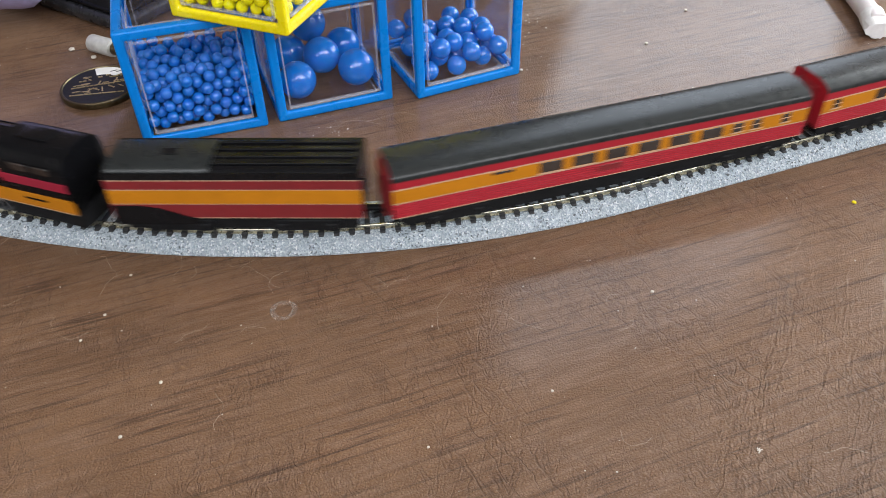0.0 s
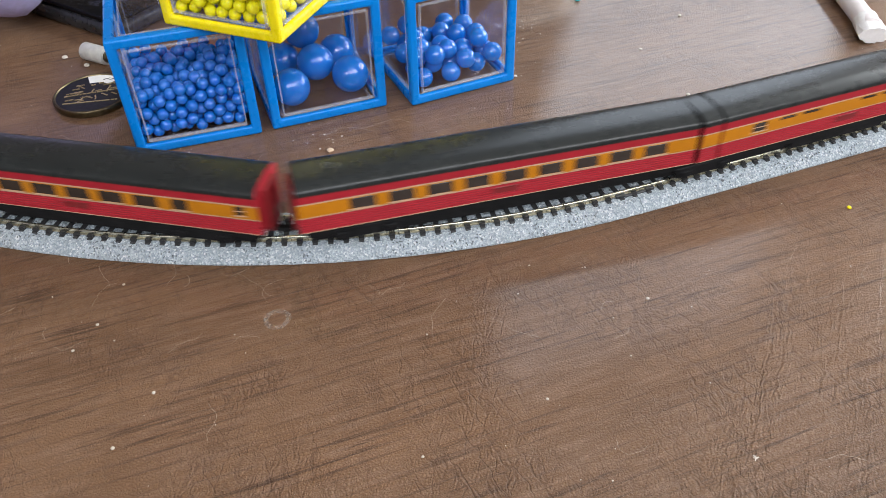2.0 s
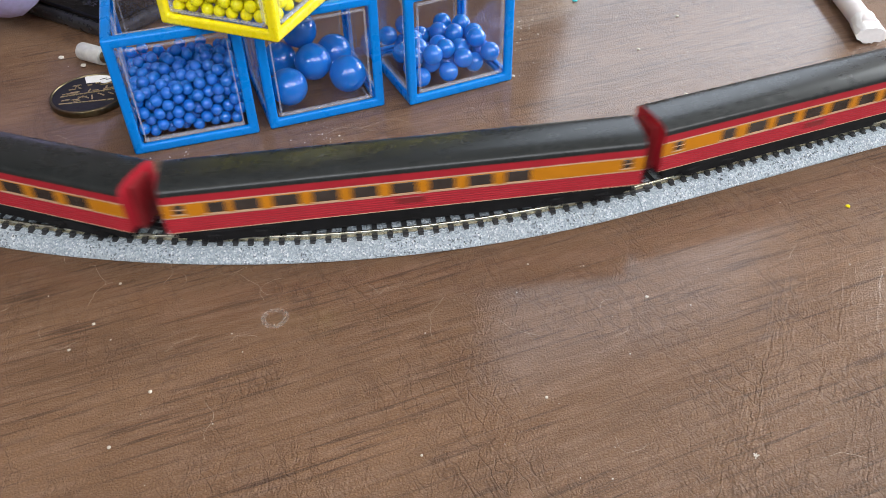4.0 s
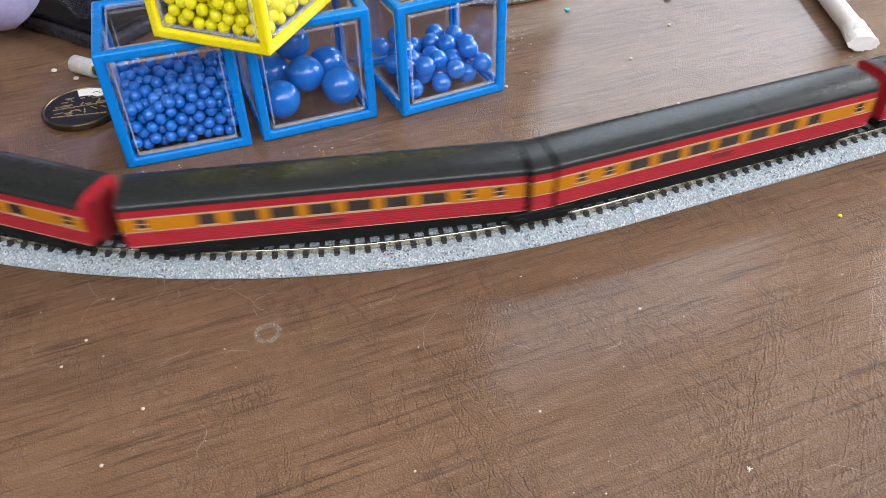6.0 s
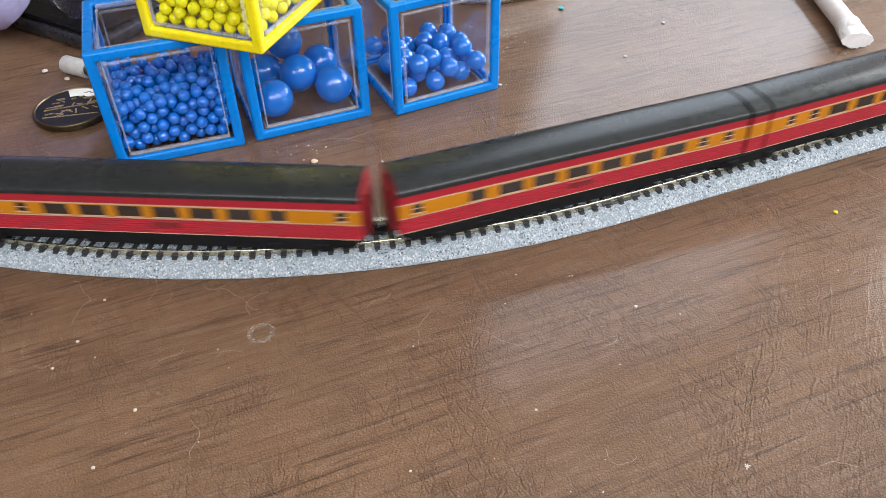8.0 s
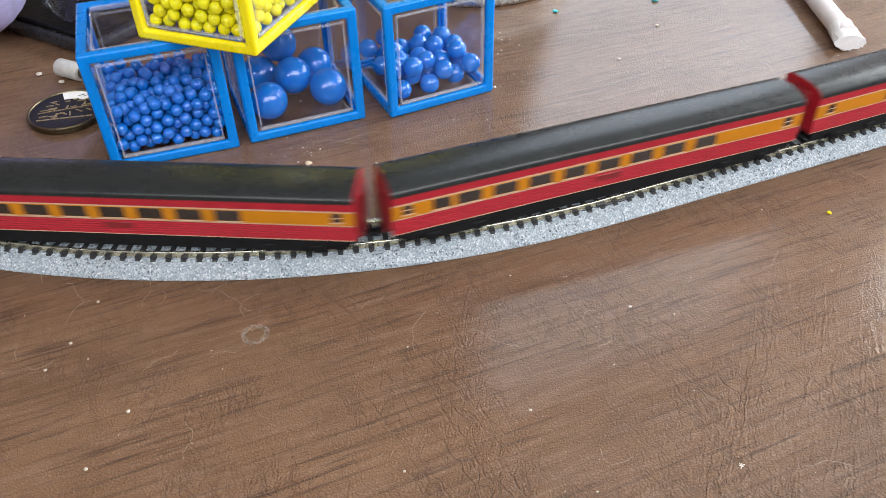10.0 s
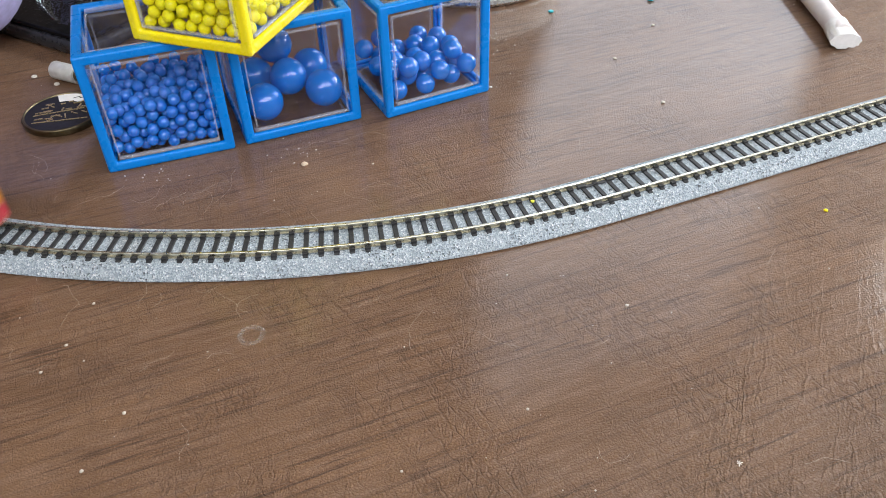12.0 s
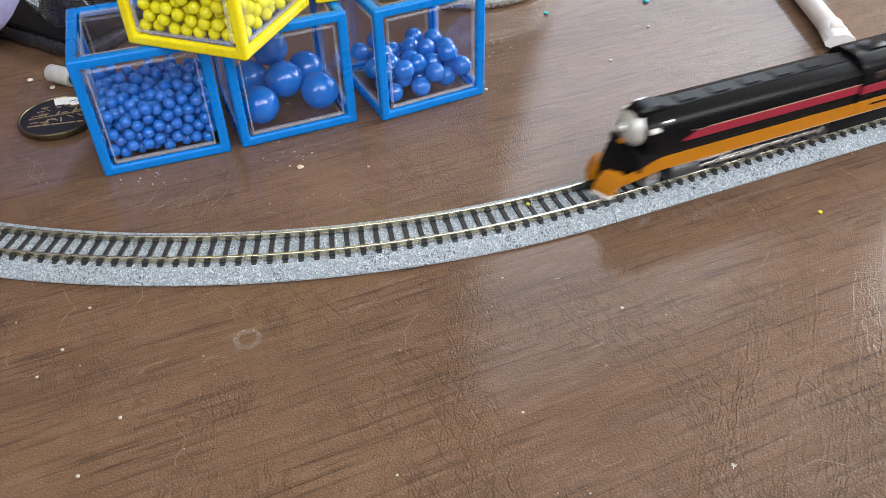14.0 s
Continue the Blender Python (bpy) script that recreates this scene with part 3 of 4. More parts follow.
def shell_side(x):
    return x - 60.5


def engine_section(k=9):
    """Cross-section of the boiler casing from the near foot over the top to the far foot (mm)."""
    pts = [(-8.3, 19.6), (-8.35, 23.0), (-8.2, 26.2)]
    for i in range(1, k):
        a = math.pi * i / k
        pts.append((-8.0 * math.cos(a), 26.2 + 5.6 * math.sin(a) ** 0.9))
    return pts + [(8.2, 26.2), (8.35, 23.0), (8.3, 19.6)]


def skirt_bm(y0, y1, z_low, z_high, nose=True):
    """A side skirt that sweeps down to the pilot at the front."""
    rings = []
    for x in (3, 5, 8, 11, 14, 17, 20, 24, 30, 60, 96, 118):
        u = min(1.0, max(0.0, (x - 3) / 19))
        dip = (1 - u) ** 1.6
        lo = z_low - 7.4 * dip
        hi = z_high - 9.5 * dip if nose else z_high
        pull = 5.0 * (1 - u) ** 2.2
        s = -1 if y0 < 0 else 1
        rings.append([(shell_side(x) * MM, (y0 - s * pull) * MM, lo * MM), (shell_side(x) * MM, (y1 - s * pull) * MM, lo * MM),
                      (shell_side(x) * MM, (y1 - s * pull) * MM, hi * MM), (shell_side(x) * MM, (y0 - s * pull) * MM, hi * MM)])
    return loft(rings)


DRIVERS = []      # wheel, centre
RODS = []         # rod, centre, crank angle
DRIVER_R, CRANK = 6.2, 2.1


def steam_engine():
    e = thing("steam_locomotive", "black streamlined model steam locomotive with orange skirts and silver nose", "locomotive")
    X = shell_side
    sec = engine_section()
    rings = []
    for x, k in ((14.5, 0.86), (15.5, 0.95), (17.5, 1.0), (97, 1.0)):
        rings.append([(X(x) * MM, y * k * MM, (23 + (z - 23) * k) * MM) for y, z in sec])
    part("boiler_casing", loft(rings), BLACK, e, "glossy black boiler casing")
    part("skyline_casing", loft([[(X(x) * MM, y * w * MM, z * MM) for y, z in ((-4.2, 30), (-4.0, h - 0.8), (-3.2, h), (3.2, h), (4.0, h - 0.8), (4.2, 30))]
                                 for x, w, h in ((13.0, 0.62, 31.8), (14.5, 0.82, 32.9), (21, 0.86, 33.1), (24, 0.86, 32.0), (28, 0.82, 31.8), (96, 0.82, 31.8))]), BLACK, e)
    for x in (28, 40, 52, 64, 76):
        part("casing_hatch", box(X(x) * MM, X(x + 7) * MM, -2.2 * MM, 2.2 * MM, 31.2 * MM, 32.2 * MM, 0.3 * MM, 1), BLACK, e)
    part("handrail", place(tube(0.28 * MM, 0.28 * MM, 76 * MM, 8), pose(X(18) * MM, -8.0 * MM, 28.6 * MM, 0, 90, 0)), BLACK, e)
    part("handrail", place(tube(0.28 * MM, 0.28 * MM, 76 * MM, 8), pose(X(18) * MM, 8.0 * MM, 28.6 * MM, 0, 90, 0)), BLACK, e)
    # silver smokebox front with a headlight housing
    rings = []
    for i in range(9):
        a = math.pi / 2 * i / 8
        rings.append([((X(15.5) - 5.2 * math.sin(a)) * MM, 6.0 * max(0.04, math.cos(a) ** 0.7) * math.cos(b) * MM, (25.6 + 6.0 * max(0.04, math.cos(a) ** 0.7) * math.sin(b)) * MM)
                      for b in [2 * math.pi * k / 28 for k in range(28)]])
    nose = part("smokebox_front", loft(rings), SILVER, e, "silver-painted domed smokebox front")
    part("headlight", place(tube(1.7 * MM, 1.5 * MM, 2.2 * MM, 18, 0.2 * MM), pose(X(9.2) * MM, 0, 26.6 * MM, 0, 90, 0)), STEEL, nose)
    part("headlight_lens", place(tube(1.2 * MM, 1.1 * MM, 0.4 * MM, 16), pose(X(8.9) * MM, 0, 26.6 * MM, 0, 90, 0)), WHITE, nose)
    part("number_plate", box(X(9.6) * MM, X(11.2) * MM, -1.0 * MM, 1.0 * MM, 21.4 * MM, 22.3 * MM, 0.2 * MM, 1), ORANGE, nose)
    for s in (-1, 1):
        part("marker_lamp", place(tube(0.9 * MM, 0.9 * MM, 3.2 * MM, 12, 0.2 * MM), pose(X(15.0) * MM, s * 7.4 * MM, 27.6 * MM, 0, 90, 0)), WHITE, e, "white marker lamp")
        part("number_board", box(X(19) * MM, X(23) * MM, s * 7.3 * MM - 0.3 * MM, s * 7.3 * MM + 0.5 * MM, 28.6 * MM, 30.0 * MM, 0.2 * MM, 1), STEEL, e)
        skirt = part("skirt", skirt_bm(s * 8.4, s * 9.1, 14.0, 18.3), ORANGE, e, "orange side skirt")
        part("skirt_line", box(X(24) * MM, X(118) * MM, s * 8.8 * MM - 0.34 * MM, s * 8.8 * MM + 0.34 * MM, 13.75 * MM, 14.05 * MM), CREAM, skirt)
        # red flash along the casing, pointed at its front
        def flash(x0, tip, za, zb, y, t):
            return loft([[(X(x) * MM, s * (y + d) * MM, z * MM) for d, z in ((0, lo), (t, lo), (t, hi), (0, hi))] for x, lo, hi in ((x0, za + 0.2, za + 0.5), (x0 + tip, za, zb - 0.5), (x0 + tip + 5, za, zb), (117.5, za, zb))])
        part("red_stripe", flash(27, 4, 21.9, 24.9, 8.25, 0.2), STRIPE, e, "crimson stripe")
        part("cream_line", flash(30, 2, 24.9, 25.15, 8.15, 0.28), CREAM, e)
        part("cylinder", place(tube(3.0 * MM, 3.0 * MM, 10 * MM, 20, 0.4 * MM), pose(X(25) * MM, s * 6.3 * MM, 10.6 * MM, 0, 90, 0)), DULL, e, "dull grey cylinder")
        part("crosshead_guide", box(X(34) * MM, X(47) * MM, s * 7.6 * MM - 0.4 * MM, s * 7.6 * MM + 0.4 * MM, 11.8 * MM, 12.5 * MM, 0.1 * MM, 1), STEEL, e)
    # pilot: two orange cheeks and a white foot round the coupler
    for s in (-1, 1):
        cheek = loft([[(X(x) * MM, s * y * MM, z * MM) for x, y, z in row] for row in (
            [(0.6, 1.8, 7.0), (3.0, 7.0, 7.0), (5.5, 7.0, 7.0), (4.0, 1.8, 7.0)],
            [(1.2, 1.9, 10.0), (3.8, 7.4, 10.0), (6.5, 7.4, 10.0), (5.0, 1.9, 10.0)],
            [(2.6, 2.0, 12.2), (5.0, 7.7, 11.8), (7.6, 7.7, 11.8), (6.2, 2.0, 12.2)],
            [(4.2, 2.2, 14.2), (6.8, 8.0, 13.4), (9.0, 8.0, 13.4), (7.6, 2.2, 14.2)])])
        part("pilot_cheek", cheek, ORANGE, e, "orange pilot cheek")
        part("pilot_foot", loft([[(X(x) * MM, s * y * MM, z * MM) for x, y, z in row] for row in (
            [(0.2, 1.6, 6.3), (2.8, 7.1, 6.3), (5.0, 7.1, 6.3), (3.0, 1.6, 6.3)], [(0.5, 1.7, 7.6), (3.0, 7.2, 7.6), (5.2, 7.2, 7.6), (3.2, 1.7, 7.6)])]), WHITE, e, "white pilot foot")
    part("pilot_plate", loft([[(X(x) * MM, y * MM, z * MM) for y, z in ((-w, z0), (w, z0), (w * 0.9, z1), (-w * 0.9, z1))] for x, w, z0, z1 in ((4.5, 2.4, 7, 14.0), (9, 5.5, 9, 18.5), (16, 7.8, 12, 21))]), BLACK, e)
    part("coupler", box(X(-1.5) * MM, X(6) * MM, -1.1 * MM, 1.1 * MM, 7.6 * MM, 9.2 * MM, 0.3 * MM, 1), UNDER, e)
    # cab with its side windows
    cab = [(-9.0, 14.0), (-9.1, 22), (-8.9, 28.0), (-8.0, 30.6), (-5.6, 32.6), (-2.5, 33.5), (2.5, 33.5), (5.6, 32.6), (8.0, 30.6), (8.9, 28.0), (9.1, 22), (9.0, 14.0)]
    body = part("cab", loft([[(X(x) * MM, y * k * MM, z * MM) for y, z in cab] for x, k in ((95, 0.97), (96.5, 1.0), (117, 1.0), (118, 0.98))]), BLACK, e, "black cab with two side windows")
    for s in (-1, 1):
        for x in (100.0, 107.5):
            part("window", box(X(x) * MM, X(x + 5.5) * MM, s * 8.95 * MM - 0.3 * MM, s * 8.95 * MM + 0.3 * MM, 26.4 * MM, 29.0 * MM, 0.3 * MM, 1), PANE, body)
        part("cab_stripe", box(X(95.5) * MM, X(117.6) * MM, s * 9.1 * MM - 0.2 * MM, s * 9.1 * MM + 0.2 * MM, 21.6 * MM, 24.6 * MM, 0.1 * MM, 1), STRIPE, body)
        part("cab_panel", box(X(95.5) * MM, X(117.6) * MM, s * 9.12 * MM - 0.2 * MM, s * 9.12 * MM + 0.2 * MM, 14.4 * MM, 18.9 * MM, 0.1 * MM, 1), ORANGE, body)
        part("vent", box(X(101) * MM, X(109) * MM, s * 9.2 * MM - 0.25 * MM, s * 9.2 * MM + 0.25 * MM, 16.6 * MM, 17.3 * MM, 0.1 * MM, 1), BLACK, body)
    part("roof_hatch", box(X(100) * MM, X(110) * MM, -3 * MM, 3 * MM, 33.2 * MM, 34.0 * MM, 0.4 * MM), BLACK, body)
    # the last box is black filler for the shade under the cab
    part("frame", join(box(X(14) * MM, X(116) * MM, -3.2 * MM, 3.2 * MM, 8 * MM, 14 * MM), box(X(12) * MM, X(118) * MM, -8.2 * MM, 8.2 * MM, 14.2 * MM, 20 * MM), box(X(90) * MM, X(118) * MM, -6.6 * MM, 6.6 * MM, 6.6 * MM, 14.5 * MM, 0.5 * MM)), UNDER, e)
    spoke = [place(box(-0.45 * MM, 0.45 * MM, -0.5 * MM, 0.5 * MM, 0.6 * MM, 5.3 * MM), pose(0, 0, 0, 0, 30 * k, 0)) for k in range(12)]
    rim = loft([[(r * math.cos(a) * MM, y * MM, r * math.sin(a) * MM) for r, y in ((6.2, -0.9), (6.2, 0.9), (5.2, 0.9), (5.2, -0.9))] for a in [2 * math.pi * k / 32 for k in range(33)]], caps=False)
    hub = place(tube(1.3 * MM, 1.3 * MM, 2.0 * MM, 14), pose(0, 1.0 * MM, 0, 90))
    first = part("driving_wheel", join(rim, hub, *spoke), DULL, e)
    for i, x in enumerate((45.5, 58.8, 72.1, 85.4)):
        for s in (-1, 1):
            w = first if (i, s) == (0, -1) else again(first)
            DRIVERS.append((w, Vector((X(x) * MM, s * 5.0 * MM, RAIL_TOP + DRIVER_R * MM)), 0 if s < 0 else 90))
    for s in (-1, 1):
        rod = part("side_rod", join(box(-21.5 * MM, 21.5 * MM, -0.35 * MM, 0.35 * MM, -0.55 * MM, 0.55 * MM, 0.1 * MM, 1),
                                    *[place(tube(1.2 * MM, 1.2 * MM, 0.9 * MM, 14), pose(d * MM, 0.45 * MM, 0, 90)) for d in (-19.95, -6.65, 6.65, 19.95)]), STEEL, e, "polished steel side rod")
        RODS.append((rod, Vector((X(65.45) * MM, s * 6.6 * MM, RAIL_TOP + DRIVER_R * MM)), 0 if s < 0 else 90))
        main = part("main_rod", box(-15 * MM, 15 * MM, -0.3 * MM, 0.3 * MM, -0.5 * MM, 0.5 * MM, 0.1 * MM, 1), STEEL, e)
        RODS.append((main, Vector((X(45) * MM, s * 7.4 * MM, RAIL_TOP + DRIVER_R * MM)), 0 if s < 0 else 90))
    small = None
    for x, r in ((20, 2.7), (32, 2.7), (99, 2.9), (108, 2.9)):
        for s in (-1, 1):
            part("small_wheel", place(tube(r * MM, r * MM, 1.6 * MM, 20, 0.2 * MM), pose(X(x) * MM, s * 4.9 * MM + 0.8 * MM, RAIL_TOP + r * MM, 90)), STEEL, e)
    MOVING.append((e, LOCO_FRONT + 40, TENDER_FRONT - 2.5 - 30, (LOCO_FRONT + TENDER_FRONT - 2) / 2 - (LOCO_FRONT + 40 + TENDER_FRONT - 32.5) / 2))
    tender()


def tender():
    length = 72.0
    t = thing("tender", "black, red and orange model tender with a grey oil bunker", "tender")
    x0, x1 = -length / 2, length / 2
    h = 8.7
    lv = [(12.3, 2), (12.55, 3), (17.4, 2), (17.6, 3), (22.4, 1), (22.65, 3), (25.6, 2), (25.9, 3), (28.2, 4)]
    bm = bmesh.new()
    rows = [[bm.verts.new((x * MM, y * MM, z * MM)) for x, y in ((x0, -h), (x1, -h), (x1, h), (x0, h))] for z, _ in lv]
    for r, (a, b) in enumerate(zip(rows, rows[1:])):
        for i in range(4):
            bm.faces.new((a[i], a[(i + 1) % 4], b[(i + 1) % 4], b[i])).material_index = 4 if i in (1, 3) else lv[r + 1][1]
    bm.faces.new(rows[0][::-1]).material_index = 4
    bm.faces.new(rows[-1]).material_index = 4
    bmesh.ops.recalc_face_normals(bm, faces=bm.faces)
    part("body", bm, [RED, ORANGE, DARK_RED, CREAM, BLACK], t)
    bunk = [(-8.6, 28.0), (-8.2, 29.0), (-7.0, 29.8), (5.0, 29.8), (6.6, 29.2), (7.2, 28.0)]
    part("bunker", loft([[(x * MM, y * k * MM, z * MM) for y, z in bunk] for x, k in ((x0 + 1, 0.98), (x0 + 28, 1.0), (x0 + 30, 0.96))]), ROOF, t, "grey oil bunker")
    part("bunker_hatch", box((x0 + 16) * MM, (x0 + 20) * MM, -2 * MM, 1 * MM, 29.7 * MM, 30.2 * MM, 0.2 * MM, 1), BLACK, t)
    deck = [(-8.6, 28.0), (-8.2, 28.5), (-7.2, 28.8), (6.2, 28.8), (7.2, 28.5), (7.6, 28.0)]
    part("deck", loft([[(x * MM, y * MM, z * MM) for y, z in deck] for x in (x0 + 29.5, x1 - 0.5)]), BLACK, t)
    for y in (-5.2, -1.8, 1.8, 5.2):
        part("deck_rail", box((x0 + 30) * MM, (x1 - 1.5) * MM, (y - 0.45) * MM, (y + 0.45) * MM, 28.7 * MM, 29.4 * MM, 0.2 * MM, 1), BLACK, t)
    for s in (-1, 1):
        apron = loft([[(x * MM, s * (h + d) * MM, z * MM) for d, z in ((-0.2, 10.2), (0.22, 10.2), (0.22, top), (-0.2, top))] for x, top in ((x0 + 0.5, 16.9), (x0 + 8, 16.9), (x0 + 14, 16.0), (x0 + 20, 13.6), (x0 + 24, 12.3))])
        part("apron", apron, BLACK, t, "black curved apron")
    part("rear_ladder", join(*[box(x1 * MM, (x1 + 0.8) * MM, -7.5 * MM, -4.5 * MM, z * MM, (z + 0.6) * MM) for z in (14, 17, 20, 23)]), BLACK, t)
    # carried down past the underframe as black filler for shade below
    part("underframe", box((x0 + 2) * MM, (x1 - 2) * MM, -6.6 * MM, 6.6 * MM, 6.5 * MM, 12.4 * MM, 0.5 * MM, 1), UNDER, t)
    truck(t, x0 + 18)
    truck(t, x1 - 17)
    part("coupler", box((x1 - 2) * MM, (x1 + 5.0) * MM, -1 * MM, 1 * MM, 8.6 * MM, 10 * MM, 0.3 * MM, 1), UNDER, t)
    part("drawbar", box((x0 - 5) * MM, (x0 + 3) * MM, -1.5 * MM, 1.5 * MM, 10 * MM, 11 * MM, 0.3 * MM, 1), UNDER, t)
    a, b = -73.7 + 18, -1.7 - 17
    MOVING.append((t, a, b, (-73.7 - 1.7) / 2 - (a + b) / 2))


steam_engine()


# ---- bead boxes ----
SIDE = 43.0


def bead_box(name, label, m, frame_mat, group):
    b = thing(name, label, "box", group, m)
    bm = box(-SIDE / 2 * MM, SIDE / 2 * MM, -SIDE / 2 * MM, SIDE / 2 * MM, 0, SIDE * MM)
    r = bmesh.ops.inset_individual(bm, faces=bm.faces[:], thickness=4.7 * MM)
    inner = [f for f in bm.faces if f.calc_area() > (30 * MM) ** 2]
    bmesh.ops.delete(bm, geom=inner, context="FACES")
    f = part("frame", bm, frame_mat, b)
    s = f.modifiers.new("wall", "SOLIDIFY")
    s.thickness, s.offset = 2.6 * MM, -1
    v = f.modifiers.new("edge", "BEVEL")
    v.width, v.segments, v.limit_method, v.angle_limit = 0.9 * MM, 3, "ANGLE", radians(40)
    h = (SIDE / 2 - 4.5) * MM
    d = (SIDE / 2 - 1.2) * MM
    c = SIDE / 2 * MM
    for turn in ((0, 0, 0), (0, 0, 90), (0, 0, 180), (0, 0, 270), (90, 0, 0), (-90, 0, 0)):
        p = part("pane", place(box(-h, h, -0.4 * MM, 0.4 * MM, -h, h, 0.3 * MM, 1), pose(0, 0, c, *turn) @ pose(0, -d, 0)), CLEAR, b)
        p.visible_shadow = False
        ring = loft([[(sx * k * MM, y * MM, sz * k * MM) for k, y in ((16.9, -0.8), (16.4, -0.5), (16.4, 0.5), (16.9, 0.8))] for sx, sz in ((-1, -1), (1, -1), (1, 1), (-1, 1), (-1, -1))], caps=False)
        r = part("pane_rim", place(ring, pose(0, 0, c, *turn) @ pose(0, -d, 0)), RIM, p)
        r.visible_shadow = False
    return b


def fill(m, radius, count, material, label, group, top, seed, near=99.0, spots=()):
    """Beads dropped one by one into a box; each rolls down to a low place. Those behind near are joined."""
    rng = np.random.default_rng(seed)
    inner = SIDE / 2 - 2.8 - radius
    me = mesh_of("bead", ball(radius * MM, 20, 12), material)
    done = np.zeros((0, 3))

    def heights(xy):
        if not len(done):
            return np.full(len(xy), 2.8 + radius)
        d2 = ((xy[:, None, :] - done[None, :, :2]) ** 2).sum(2)
        z = np.where(d2 < 4 * radius * radius, done[None, :, 2] + np.sqrt(np.maximum(0, 4 * radius * radius - d2)), 0)
        return np.maximum(2.8 + radius, z.max(1))

    for k in range(count):
        if k < len(spots):
            xy = np.array([spots[k]])
        else:
            xy = rng.uniform(-inner, inner, (60, 2))
            for reach in (0.8, 0.4, 0.2, 0.1):
                at = xy[heights(xy).argmin()]
                xy = np.vstack([at, np.clip(at + rng.normal(0, reach * radius, (24, 2)), -inner, inner)])
        z = heights(xy)
        i = z.argmin()
        if z[i] > top:
            break
        done = np.vstack([done, (*xy[i], z[i])])
    rng = random.Random(seed)
    far = []
    for x, y, z in done.tolist():
        if near is not None and y < near:
            o = tagged(new("bead", me), label, "bead", group)
            o.matrix_basis = m @ pose(x * MM, y * MM, z * MM, rng.uniform(0, 80), 0, rng.uniform(0, 80))
        else:
            far.append(place(ball(radius * MM, 14, 9), pose(x * MM, y * MM, z * MM)))
    if far:
        o = part("bead_heap", join(*far), material)
        o.matrix_basis = m
        tagged(o, label.replace("bead ", "beads heaped "), "beads", kind="stuff")


def box_pose(x, y, turn, z=0.0):
    """From the front left bottom corner (mm) and the turn."""
    return pose(x * MM, y * MM, z * MM, 0, 0, turn) @ pose(SIDE / 2 * MM, SIDE / 2 * MM, 0)


def bead_boxes():
    big = [(-11.2, -11.0), (11.2, -10.0), (11.0, 8.8), (-10.0, 10.3), (0.2, -2.4), (-1.0, 11.2)]
    rows = [((-112.7, 229.3, 18.3), 2.1, 420, 21.0, -8.0, ()), ((-68.3, 244.6, 21.5), 6.9, 6, 40, 99, big), ((-19.0, 259.6, 25.5), 3.75, 36, 30, 99, ())]
    for k, ((x, y, a), r, count, top, near, spots) in enumerate(rows):
        m = box_pose(x, y, a)
        size = ("small", "large", "medium")[k]
        bead_box("bead_box", f"clear plastic cube box in a blue frame, with {size} blue beads", m, BLUE, "blue bead boxes")
        fill(m, r, count, BEAD_BLUE, f"{size} glossy blue bead in a clear box", "blue beads", top, k + 3, near, spots)
    for x, y, a, near, seed in ((-56.0, 225.8, 69.5, -13.5, 9), (-39.0, 266.0, 16.5, None, 10)):
        m = box_pose(x, y, a, SIDE + 0.2)
        bead_box("bead_box", "clear plastic cube box in a yellow frame, stacked on blue boxes", m, YELLOW, "yellow bead boxes")
        fill(m, 2.05, 640, BEAD_YELLOW, "small yellow bead in a clear box", "yellow beads", 34, seed, near)


bead_boxes()


# ---- things round the boxes ----
def token():
    t = thing("token", "dark enamelled metal token with gold relief lying on the desk", "coin", m=pose(-0.1412, 0.2680, 0, 0, 0, 18) @ Matrix.Scale(0.94, 4))
    rim = [(0, 0.0), (14.6, 0.0), (15.3, 0.3), (15.5, 0.8), (15.5, 2.4), (15.2, 2.9), (14.6, 3.0), (14.3, 2.6), (0.0, 2.6)]
    part("body", loft([[(r * math.cos(a) * MM, r * math.sin(a) * MM, z * MM) for a in [2 * math.pi * k / 48 for k in range(48)]] for r, z in [(max(r, 0.01), z) for r, z in rim]]), BRASS, t, "worn brass rim")
    part("enamel", place(tube(14.1 * MM, 14.1 * MM, 0.2 * MM, 48), pose(0, 0, 2.5 * MM)), ENAMEL, t, "black enamel face")
    pale = loft([[(r * math.cos(a) * MM, r * math.sin(a) * MM, z * MM) for r, z in ((8.2, 2.68), (13.9, 2.68), (13.9, 2.86), (8.2, 2.86))] for a in [radians(38 + 5 * k) for k in range(13)]])
    part("white_field", pale, WHITE, t, "white enamel field")
    rng = random.Random(4)
    lines = [box(-11 * MM, 11 * MM, -0.25 * MM, 0.25 * MM, 2.68 * MM, 2.9 * MM)]
    for k in range(26):
        x, y = rng.uniform(-9, 8), rng.uniform(-5.5, 7.5)
        lines.append(place(box(-rng.uniform(1.0, 3.2) * MM, rng.uniform(0.6, 2.0) * MM, -0.28 * MM, 0.28 * MM, 2.68 * MM, 2.95 * MM), pose(x * MM, y * MM, 0, 0, 0, rng.choice((0, 0, 20, 90, 70, 135)))))
    lines.append(place(box(-10.5 * MM, 10.5 * MM, -0.25 * MM, 0.25 * MM, 2.68 * MM, 2.9 * MM), pose(-1 * MM, -7 * MM, 0, 0, 0, -8)))
    part("relief", join(*lines), GOLD, t, "gold-coloured relief lines")
    for k in (0, 1):
        part("mark", place(box(-1.4 * MM, 1.4 * MM, -0.2 * MM, 0.2 * MM, 2.85 * MM, 2.95 * MM), pose((5.6 + 2.4 * k) * MM, (9.6 - 0.9 * k) * MM, 0, 0, 0, 10)), ENAMEL, t)


